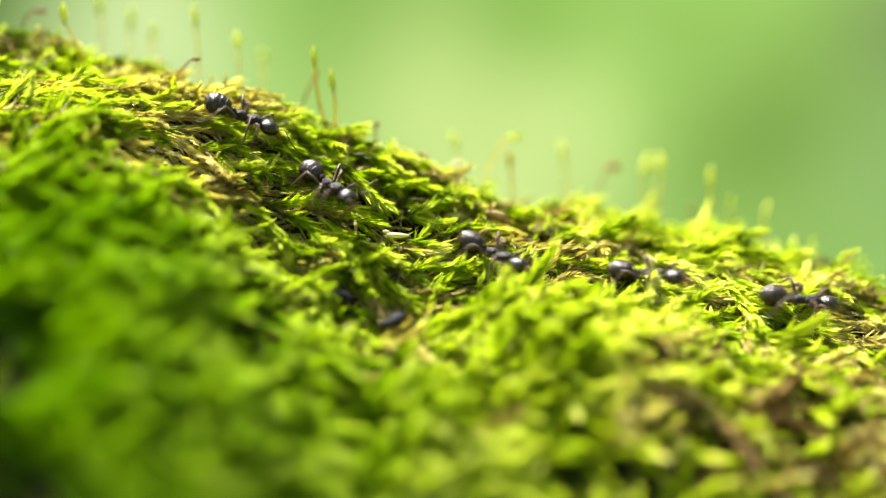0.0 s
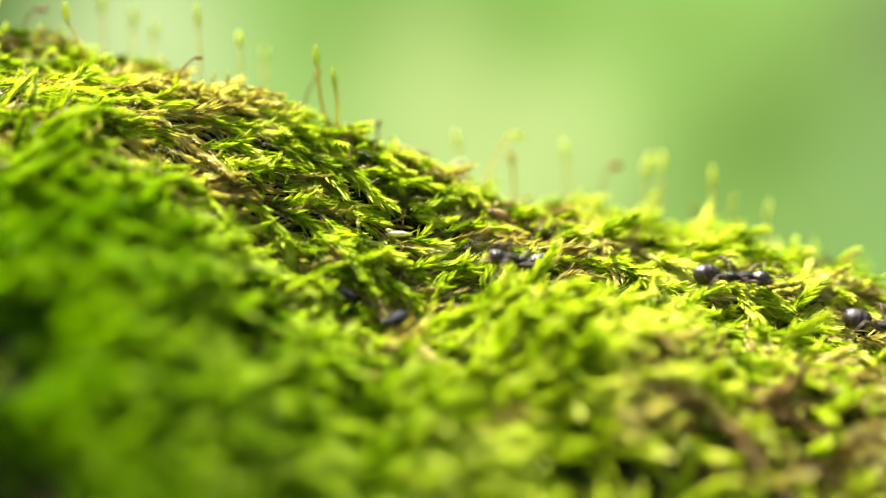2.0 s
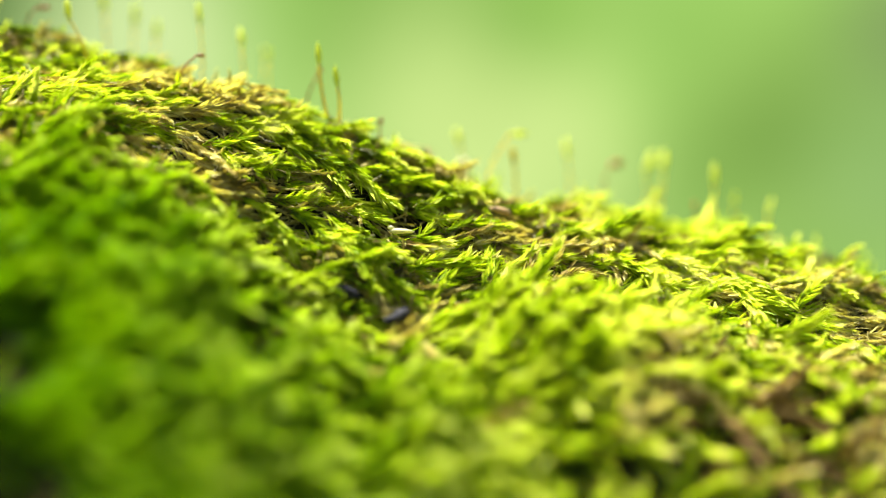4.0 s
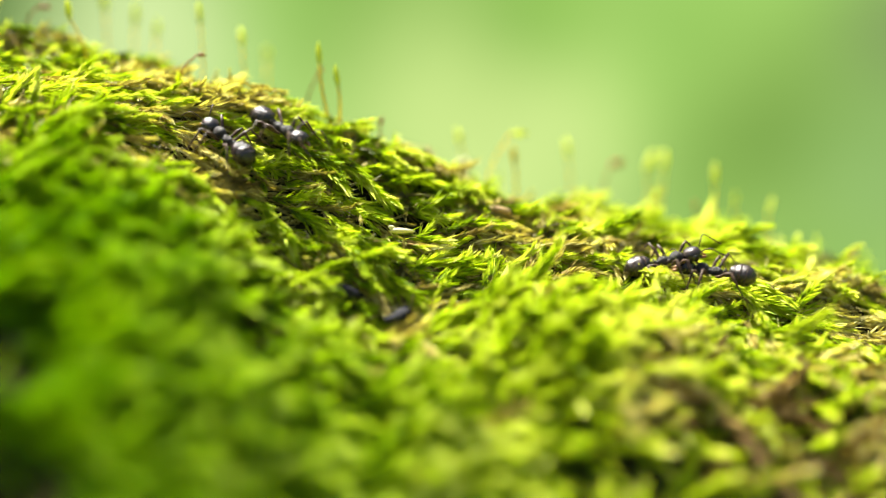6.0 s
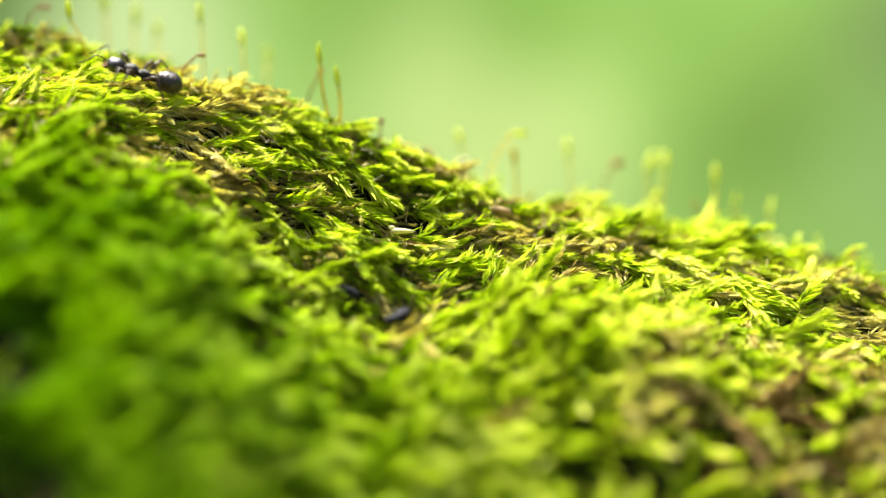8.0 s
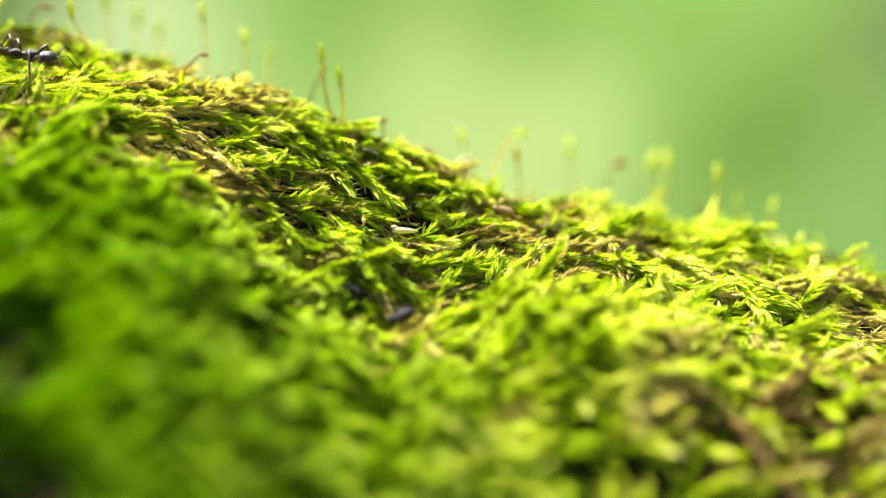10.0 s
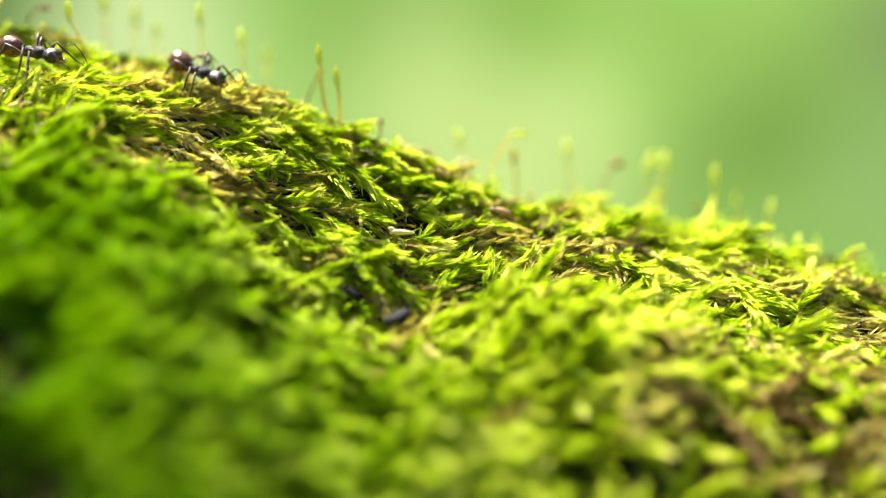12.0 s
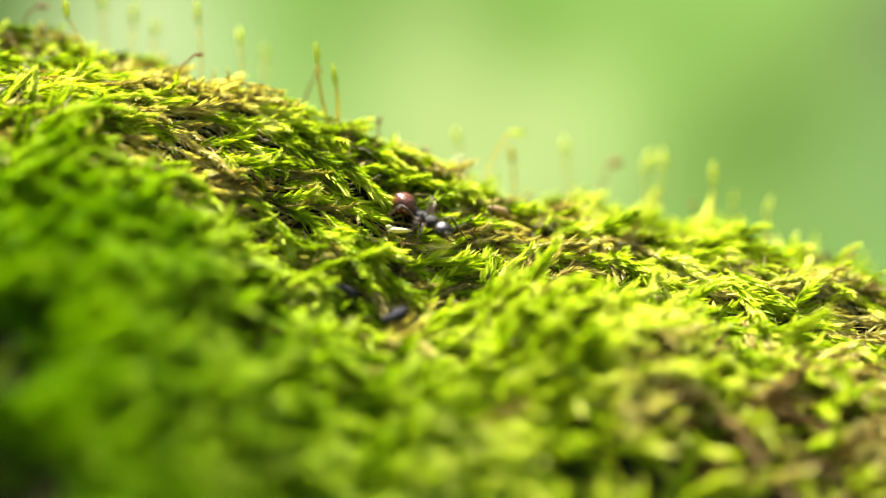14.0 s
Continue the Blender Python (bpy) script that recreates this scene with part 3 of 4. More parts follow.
GREEN_STALK = "slender yellow-green spore stalk with a pointed capsule, standing in moss"
AMBER_STALK = "golden amber spore stalk with a pale pointed capsule, standing in moss"
RUST_STALK = "thin rusty brown bent spore stalk in the moss"
for foot, top, y, bend, capsule, material, head, label in (
        ((-104, 133), (-115.5, 172), 5.0, -0.2, (2.0, 0.26), AMBER, CAPSULE, AMBER_STALK),
        ((-97, 124), (-98, 151), 5.0, 0.12, (2.0, 0.25), AMBER, CAPSULE, AMBER_STALK),
        ((-128, 138), (-117, 162), 8.0, -0.3, (0.9, 0.2), RUST, RUST, RUST_STALK),
        ((-243, 160), (-230, 181), 3.5, -0.8, (0.8, 0.17), RUST, RUST, RUST_STALK),
        ((-226, 178), (-227, 210), 10.0, 0.2, (2.2, 0.26), STALK, CAPSULE, GREEN_STALK),
        ((-188, 160), (-188, 190), 11.0, 0.2, (1.7, 0.3), STALK, CAPSULE, GREEN_STALK),
        ((-170, 150), (-165, 178), 19.0, 0.2, (1.2, 0.35), STALK, CAPSULE, GREEN_STALK),
        ((-312, 180), (-316, 222), 16.0, 0.1, (2.0, 0.35), STALK, CAPSULE, GREEN_STALK),
        ((-300, 180), (-288, 208), 17.0, 0.2, (2.4, 0.32), STALK, CAPSULE, GREEN_STALK),
        ((-333, 186), (-349, 215), 6.0, 0.5, (1.8, 0.3), STALK, CAPSULE, GREEN_STALK),
        ((-362, 190), (-378, 226), 9.0, -1.6, (1.2, 0.25), RUST, RUST, RUST_STALK),
        ((-281, 178), (-268, 198), 17.0, 0.2, (1.8, 0.3), STALK, CAPSULE, GREEN_STALK),
        ((-66, 108), (-59, 116), 7.0, 0.3, (0.7, 0.22), RUST, RUST, RUST_STALK),
        ((40, 76), (64, 108), 12.0, -0.6, (1.6, 0.3), STALK, CAPSULE, GREEN_STALK),
        ((66, 60), (67, 80), 12.0, 0.2, (1.6, 0.3), AMBER, AMBER, AMBER_STALK),
        ((22, 78), (16, 98), 15.2, 0.2, (1.6, 0.32), STALK, CAPSULE, GREEN_STALK),
        ((118, 45), (117, 85), 17.4, 0.2, (2.1, 0.30), STALK, CAPSULE, GREEN_STALK),
        ((152, 40), (158, 80), 16.4, -0.7, (1.2, 0.4), RUST, RUST, RUST_STALK),
        ((187, 36), (190, 72), 17.4, 0.35, (2.3, 0.38), STALK, CAPSULE, GREEN_STALK),
        ((197, 36), (206, 74), 17.4, 0.2, (2.1, 0.36), STALK, CAPSULE, GREEN_STALK),
        ((250, 14), (254, 60), 14.1, 0.1, (2.2, 0.32), STALK, CAPSULE, GREEN_STALK),
        ((247, 18), (236, 38), 14.1, -0.3, (0.7, 0.2), RUST, RUST, RUST_STALK),
        ((300, 8), (304, 34), 15.0, 0.3, (1.7, 0.18), STALK, CAPSULE, GREEN_STALK),
        ((275, 10), (272, 38), 16.0, 0.3, (1.7, 0.18), STALK, CAPSULE, GREEN_STALK),
        ((366, -22), (380, -10), 11.9, 0.3, (1.0, 0.2), RUST, RUST, RUST_STALK)):
    low = list(screen(*foot, y))
    low[2] = min(low[2], float(surface(low[0], low[1])) - 0.3)
    stalk(low, screen(*top, y), bend, capsule, material, head, label,
          0.85 if bend < -0.5 else 0.3 if bend >= 0.3 else 0.0, 0.15 if material is AMBER else 0.10)


# ---- litter on the moss ----
def flake(name, px, py, y, size, turn, material, label, category, rough=0.25, seed=1):
    """A small irregular bit of litter lying in the moss."""
    at = screen(px, py, y)
    rng = random.Random(seed)
    bumps = [(Vector((rng.gauss(0, 1), rng.gauss(0, 1), rng.gauss(0, 1))).normalized(), rng.uniform(-rough, rough)) for _ in range(9)]
    bm = bmesh.new()
    blob(bm, (0, 0, 0), [s * MM for s in size], lambda d: 1 + sum(k * max(0, d.dot(b)) ** 3 for b, k in bumps), 16, 10)
    me = bpy.data.meshes.new(name)
    bm.to_mesh(me)
    bm.free()
    for f in me.polygons:
        f.use_smooth = True
    me.materials.append(material)
    ob = new(name, me)
    ob.matrix_basis = pose(at[0] * MM, at[1] * MM, at[2] * MM, *turn)
    return tagged(ob, label, category)


flake("pale_flake", -38, 17, -1.9, (0.75, 0.24, 0.13), (-25, 5, 0), PALE, "pale cream plant flake lying on the moss", "plant flake", 0.6, 3)
flake("pale_flake", -48, 19, -1.7, (0.35, 0.25, 0.15), (-25, 25, 20), PALE, "pale cream plant flake lying on the moss", "plant flake", 0.6, 4)
flake("brown_flake", -268, 71, -6.2, (1.0, 0.7, 0.3), (-40, 16, 20), PINK, "tan brown leaf crumb caught in the moss", "leaf crumb", 0.9, 5)
flake("pink_bud", 54, 36, 3.2, (1.0, 0.36, 0.3), (0, 14, 0), PINK, "pinkish brown bud resting on the moss", "bud", 0.15, 6)
flake("pebble", -89, -43, -4.6, (1.3, 0.8, 0.5), (-20, 14, 0), STONE, "dark slate-grey pebble sunk in the moss", "pebble", 0.8, 7)
flake("pebble", -46, -65, -6.0, (0.8, 0.6, 0.5), (0, -20, 30), STONE, "dark slate-grey pebble sunk in the moss", "pebble", 0.8, 8)
flake("pale_flake", 18, 80, 11.0, (0.8, 0.5, 0.6), (0, 0, 0), PALE, "pale cream plant flake lying on the moss", "plant flake", 0.6, 9)
flake("pale_flake", -134, 48, -1.6, (0.3, 0.16, 0.12), (-30, -55, 0), PALE, "pale cream plant flake lying on the moss", "plant flake", 0.6, 10)


# ---- ants ----
def build_ant(shell):
    """One ant worker, head towards +x, feet 1.3 mm below its middle."""
    ant = new("ant")
    bands = (-0.62, -0.22, 0.22, 0.6)
    bm = bmesh.new()
    blob(bm, (-2.25 * MM, 0, 0.12 * MM), (1.24 * MM, 0.94 * MM, 0.9 * MM),
         lambda d: (1 - 0.075 * max([max(0, 1 - (b - d.x) / 0.3) if d.x < b else 0 for b in bands])) * (1 - 0.14 * max(0, -d.x) ** 2), 28, 48)
    bmesh.ops.rotate(bm, verts=bm.verts, cent=(-2.25 * MM, 0, 0.12 * MM), matrix=Matrix.Rotation(radians(-8), 3, "Y"))
    gaster = part("gaster", bm, shell, ant, "glossy banded abdomen")
    for b in bands[1:]:
        bm = bmesh.new()
        r = math.sqrt(1 - b * b) * (1 - 0.14 * max(0, -b) ** 2) * 0.985
        turn = Matrix.Rotation(radians(-8), 3, "Y")
        loop = [turn @ Vector((1.24 * b, 0.94 * r * math.cos(k * 0.2618), 0.9 * r * math.sin(k * 0.2618))) for k in range(25)]
        tube(bm, [(p + Vector((-2.25, 0, 0.12))) * MM for p in loop], [0.032 * MM] * 25, 5)
        part("band", bm, LIMB, gaster, "thin brown edge of an abdomen plate")
    bm = bmesh.new()
    tube(bm, [(-1.1 * MM, 0, -0.1 * MM), (-0.8 * MM, 0, -0.08 * MM), (-0.5 * MM, 0, -0.02 * MM)], [0.16 * MM, 0.2 * MM, 0.18 * MM], 8)
    blob(bm, (-0.82 * MM, 0, 0.16 * MM), (0.16 * MM, 0.3 * MM, 0.36 * MM), None, 12, 8)
    part("petiole", bm, DULL, ant)
    bm = bmesh.new()
    blob(bm, (-0.08 * MM, 0, 0.08 * MM), (0.6 * MM, 0.4 * MM, 0.46 * MM), lambda d: 1 - 0.12 * max(0, d.x), 18, 12)
    blob(bm, (0.45 * MM, 0, 0.1 * MM), (0.5 * MM, 0.29 * MM, 0.3 * MM), None, 16, 10)
    blob(bm, (1.02 * MM, 0, 0.2 * MM), (0.6 * MM, 0.5 * MM, 0.5 * MM), None, 18, 12)
    part("thorax", bm, DULL, ant)
    bm = bmesh.new()
    blob(bm, (2.38 * MM, 0, 0.14 * MM), (0.84 * MM, 0.72 * MM, 0.62 * MM),
         lambda d: 1 + 0.08 * max(0, -d.x) * abs(d.y) - 0.10 * max(0, d.x) ** 2, 24, 16)
    tube(bm, [(1.45 * MM, 0, 0.15 * MM), (1.75 * MM, 0, 0.15 * MM)], [0.2 * MM, 0.24 * MM], 8)
    head = part("head", bm, SHELL, ant)
    for side in (1, -1):
        bm = bmesh.new()
        blob(bm, (2.42 * MM, 0.61 * side * MM, 0.3 * MM), (0.2 * MM, 0.1 * MM, 0.16 * MM), None, 10, 8)
        part("eye", bm, DULL, head)
        bm = bmesh.new()
        tube(bm, [(3.0 * MM, 0.32 * side * MM, -0.08 * MM), (3.3 * MM, 0.26 * side * MM, -0.2 * MM), (3.5 * MM, 0.05 * side * MM, -0.26 * MM)],
             [0.15 * MM, 0.12 * MM, 0.04 * MM], 6)
        part("mandible", bm, JAW, head, "reddish-brown jaw")
        bm = bmesh.new()
        tube(bm, [(2.95 * MM, 0.25 * side * MM, 0.3 * MM), (3.25 * MM, 0.6 * side * MM, 0.75 * MM), (3.55 * MM, 1.0 * side * MM, 1.05 * MM),
                  (3.75 * MM, 1.15 * side * MM, 1.0 * MM), (4.2 * MM, 1.2 * side * MM, 0.55 * MM), (4.75 * MM, 1.05 * side * MM, 0.05 * MM),
                  (5.1 * MM, 0.9 * side * MM, -0.2 * MM)], [k * MM for k in (0.06, 0.05, 0.05, 0.05, 0.05, 0.06, 0.035)], 6)
        part("antenna", bm, LIMB, head)
    for x, reach, along in ((1.15, 2.0, 1.5), (0.5, 2.3, -0.35), (-0.1, 2.4, -2.1)):
        for side in (1, -1):
            bm = bmesh.new()
            knee = (along * 0.48 * MM, reach * 0.5 * side * MM, 0.95 * MM)
            ankle = (along * 0.88 * MM, reach * 0.9 * side * MM, -0.75 * MM)
            toe = (along * 1.25 * MM, reach * 1.08 * side * MM, -1.25 * MM)
            tube(bm, [(0, 0.08 * side * MM, 0), (along * 0.1 * MM, reach * 0.16 * side * MM, 0.12 * MM),
                      (along * 0.3 * MM, reach * 0.34 * side * MM, 0.62 * MM), knee,
                      tuple((a * 0.45 + b * 0.55) for a, b in zip(knee, ankle)), ankle,
                      tuple((a + b) / 2 for a, b in zip(ankle, toe)), toe],
                 [k * MM for k in (0.14, 0.12, 0.15, 0.10, 0.09, 0.06, 0.04, 0.028)], 6)
            leg = part("leg", bm, LIMB, ant)
            leg.location = (x * MM, 0.3 * side * MM, -0.12 * MM)
    return tagged(ant, "", "ant", group="column of ants on the moss")


BLACK_ANT = "small glossy black ant running over the moss"
BROWN_ANT = "small ant with a glossy red-brown abdomen running over the moss"
first_black, first_brown = build_ant(SHELL), build_ant(BROWN)
tagged(first_black, BLACK_ANT)
tagged(first_brown, BROWN_ANT)
black_ants = [first_black] + [copy_thing(first_black, Matrix()) for _ in range(10)]
brown_ants = [first_brown, copy_thing(first_brown, Matrix())]


def run(ant, start, end, rows):
    """An ant's way: rows of seconds, millimetres and degrees. From start to end seconds it is at a run, with its legs in two alternating tripods."""
    rows = [(t, pose(x * MM, y * MM, z * MM, rx, ry, rz)) for t, x, y, z, rx, ry, rz in rows]
    walk(ant, rows)
    legs = [c for c in ant.children if c.name.startswith("leg")]
    legs.sort(key=lambda c: (-round(c.location.x, 6), c.location.y))
    for k, leg in enumerate(legs):
        at = leg.location.copy()
        beat = 1 if (k % 2) ^ (k // 2 % 2) else -1
        side = 1 if at.y > 0 else -1
        steps = [(0.0, 0)] if start > 0.05 else []
        n = max(1, int((end - start) / 0.1))
        steps += [(start + 0.1 * i, beat * (1 if i % 2 else -1)) for i in range(n + 1)]
        if steps[-1][0] < 13.95:
            steps.append((14.0, 0))
        walk(leg, [(t, pose(at.x, at.y, at.z, 7 * side * max(0, -s), 0, 20 * s * side)) for t, s in steps])


def motions():
    run(black_ants[0], 0.0, 1.2, [
        (0.00, 29.07, -1.13, -3.83, 33, 8, 0), (0.20, 35.60, -1.49, -5.37, 33, 10, 20), (0.40, 38.37, -2.51, -7.15, 33, 9, 24),
        (1.76, 84.61, 1.00, -15.54, 34, 13, 0), (3.12, 130.85, 1.00, -26.64, 34, 13, 0),
        (4.48, 177.09, 1.00, -37.74, 34, 13, 0), (5.84, 223.33, 1.00, -48.83, 34, 13, 0),
        (7.20, 269.57, 1.00, -59.93, 34, 13, 0), (8.56, 300.00, 1.00, -67.23, 34, 13, 0),
        (9.92, 300.00, 1.00, -67.23, 34, 13, 0), (11.28, 300.00, 1.00, -67.23, 34, 13, 0),
        (12.64, 300.00, 1.00, -67.23, 34, 13, 0), (14.00, 300.00, 1.00, -67.23, 34, 13, 0)])
    run(black_ants[1], 0.0, 1.6, [
        (0.00, 16.66, -1.63, -1.77, 26, 6, -32), (0.20, 26.51, -0.34, -2.47, 24, 19, -35),
        (0.40, 33.12, -0.29, -4.09, 33, 10, 19), (0.50, 34.83, -0.37, -4.57, 30, 13, -17),
        (0.60, 35.87, -0.47, -4.75, 33, 10, 0), (0.80, 39.12, -0.80, -6.17, 33, 9, 21), (2.27, 88.99, 1.00, -16.59, 34, 13, 0),
        (3.73, 138.85, 1.00, -28.56, 34, 13, 0), (5.20, 188.72, 1.00, -40.53, 34, 13, 0),
        (6.67, 238.59, 1.00, -52.50, 34, 13, 0), (8.13, 288.45, 1.00, -64.46, 34, 13, 0),
        (9.60, 308.00, 1.00, -69.15, 34, 13, 0), (11.07, 308.00, 1.00, -69.15, 34, 13, 0),
        (12.53, 308.00, 1.00, -69.15, 34, 13, 0), (14.00, 308.00, 1.00, -69.15, 34, 13, 0)])
    run(black_ants[2], 0.0, 1.8, [
        (0.00, 4.47, -1.08, -0.08, 29, 25, -23), (0.20, 12.82, -0.56, -0.95, 31, 5, 29), (0.40, 21.37, -0.09, -1.67, 33, 5, 0),
        (0.50, 25.67, -0.18, -2.12, 31, 19, -13), (0.60, 27.74, -0.06, -2.91, 26, 26, -33),
        (0.80, 30.53, -0.55, -3.69, 33, 12, -0), (1.00, 37.39, -2.03, -6.82, 33, 7, 18),
        (2.44, 86.51, 1.00, -16.00, 34, 13, 0), (3.89, 135.62, 1.00, -27.78, 34, 13, 0),
        (5.33, 184.73, 1.00, -39.57, 34, 13, 0), (6.78, 233.84, 1.00, -51.36, 34, 13, 0),
        (8.22, 282.95, 1.00, -63.14, 34, 13, 0), (9.67, 316.00, 1.00, -71.07, 34, 13, 0),
        (11.11, 316.00, 1.00, -71.07, 34, 13, 0), (12.56, 316.00, 1.00, -71.07, 34, 13, 0),
        (14.00, 316.00, 1.00, -71.07, 34, 13, 0)])
    run(black_ants[3], 0.0, 2.4, [
        (0.00, -8.75, -1.55, 5.46, 24, 30, -37), (0.20, -6.41, -1.39, 3.73, 31, 8, 35),
        (0.40, -0.15, -2.00, 1.18, 22, 19, -40), (0.50, 3.41, -1.11, -0.02, 31, 2, 27), (0.60, 8.25, -1.15, -0.84, 30, 2, 32),
        (0.80, 15.69, -1.13, -1.79, 32, 2, 24), (1.00, 19.26, -0.83, -2.05, 32, -6, 21),
        (1.20, 22.86, -0.41, -2.06, 29, 14, -21), (1.40, 26.89, -0.64, -2.28, 22, 21, -41),
        (1.50, 33.65, -0.65, -4.59, 28, 17, -26), (1.60, 36.67, -2.97, -6.82, 28, 11, -24),
        (2.98, 83.52, 1.00, -15.28, 34, 13, 0), (4.36, 130.36, 1.00, -26.52, 34, 13, 0),
        (5.73, 177.21, 1.00, -37.76, 34, 13, 0), (7.11, 224.05, 1.00, -49.01, 34, 13, 0),
        (8.49, 270.90, 1.00, -60.25, 34, 13, 0), (9.87, 317.74, 1.00, -71.49, 34, 13, 0),
        (11.24, 324.00, 1.00, -72.99, 34, 13, 0), (12.62, 324.00, 1.00, -72.99, 34, 13, 0),
        (14.00, 324.00, 1.00, -72.99, 34, 13, 0)])
    run(black_ants[4], 0.0, 2.8, [
        (0.00, -16.01, 0.31, 11.13, 36, 24, 12), (0.20, -12.58, -0.79, 8.84, 22, 31, -42),
        (0.40, -8.84, -0.40, 5.43, 34, 22, 0), (0.50, -6.01, -0.98, 4.15, 33, 12, 30), (0.60, -1.90, -1.06, 2.16, 30, 21, -20),
        (0.80, 2.49, -0.73, 0.77, 33, 14, -0), (1.00, 11.12, -1.09, -1.26, 33, 0, 0), (1.20, 15.60, -1.36, -1.84, 28, 10, -27),
        (1.40, 18.93, -0.39, -1.88, 32, -3, 18), (1.50, 19.43, -0.38, -1.68, 20, -33, 56),
        (1.60, 22.03, -0.25, -0.74, 26, -20, 40), (1.80, 29.90, -0.39, -3.50, 34, 22, -0),
        (2.00, 35.34, -2.17, -5.98, 29, 12, -23), (3.33, 80.67, 1.00, -14.60, 34, 13, 0),
        (4.67, 126.01, 1.00, -25.48, 34, 13, 0), (6.00, 171.34, 1.00, -36.36, 34, 13, 0),
        (7.33, 216.67, 1.00, -47.24, 34, 13, 0), (8.67, 262.01, 1.00, -58.12, 34, 13, 0),
        (10.00, 307.34, 1.00, -69.00, 34, 13, 0), (11.33, 332.00, 1.00, -74.91, 34, 13, 0),
        (12.67, 332.00, 1.00, -74.91, 34, 13, 0), (14.00, 332.00, 1.00, -74.91, 34, 13, 0)])
    run(black_ants[5], 0.0, 3.3, [
        (0.00, -45.20, 0.84, 19.21, 34, 13, 0), (0.40, -31.60, -0.54, 14.45, 33, 15, -0),
        (0.50, -25.56, -0.44, 13.40, 33, 13, 0), (0.60, -21.75, -0.45, 12.41, 33, 5, 9),
        (0.80, -12.45, -0.90, 8.37, 24, 33, -37), (1.00, -10.00, -0.75, 5.70, 33, 35, -16),
        (1.20, -2.71, -0.64, 3.12, 33, 10, 25), (1.40, 7.07, -0.42, -0.36, 33, 6, 0), (1.50, 12.04, -0.35, -0.99, 33, -4, 7),
        (1.60, 14.02, -0.42, -0.65, 31, 7, -15), (1.80, 18.89, -0.24, -1.58, 32, 5, 24), (2.00, 23.75, -0.11, -2.12, 33, 4, 0),
        (2.20, 32.61, -0.15, -3.81, 33, 13, -0), (2.40, 35.61, -0.16, -4.35, 31, 13, -15),
        (2.50, 37.40, -0.43, -5.57, 33, 11, 20), (3.94, 86.28, 1.00, -15.94, 34, 13, 0),
        (5.38, 135.15, 1.00, -27.67, 34, 13, 0), (6.81, 184.03, 1.00, -39.40, 34, 13, 0),
        (8.25, 232.90, 1.00, -51.13, 34, 13, 0), (9.69, 281.78, 1.00, -62.86, 34, 13, 0),
        (11.12, 330.65, 1.00, -74.59, 34, 13, 0), (12.56, 340.00, 1.00, -76.83, 34, 13, 0),
        (14.00, 340.00, 1.00, -76.83, 34, 13, 0)])
    run(black_ants[6], 0.0, 4.0, [
        (0.00, 56.39, 0.99, -8.77, -34, -13, 180), (0.60, 35.99, 0.81, -3.99, -32, -9, -148),
        (0.80, 28.96, 1.06, -1.43, -31, -9, -144), (1.00, 24.74, 0.09, -1.59, -28, -5, -137),
        (1.20, 22.82, -1.06, -2.52, -31, -3, -149), (1.40, 21.31, -1.97, -2.95, -30, -3, -145),
        (1.50, 19.85, -2.15, -3.10, -32, -5, -152), (1.60, 15.72, -1.96, -2.63, -33, -6, -165),
        (1.80, 13.54, -1.96, -1.11, -25, -11, 145), (2.00, 6.32, -2.10, -0.84, -31, -7, -145),
        (2.20, -0.47, -1.67, 1.02, -21, -28, 136), (2.40, -8.61, -0.71, 6.38, -22, -31, 138),
        (2.50, -12.92, -1.25, 8.67, -33, -18, -143), (2.60, -17.26, -1.33, 10.87, -33, -18, -141),
        (2.80, -25.10, -0.03, 14.55, -36, -31, 180), (3.00, -32.14, -0.71, 14.40, -34, -21, 180),
        (3.20, -40.00, -1.58, 15.44, -31, -5, -148), (4.55, -85.90, 1.00, 29.36, -34, -13, 180),
        (5.90, -131.80, 1.00, 40.38, -34, -13, 180), (7.25, -177.70, 1.00, 51.40, -34, -13, 180),
        (8.60, -223.60, 1.00, 62.41, -34, -13, 180), (9.95, -269.50, 1.00, 73.43, -34, -13, 180),
        (11.30, -300.00, 1.00, 80.75, -34, -13, 180), (12.65, -300.00, 1.00, 80.75, -34, -13, 180),
        (14.00, -300.00, 1.00, 80.75, -34, -13, 180)])
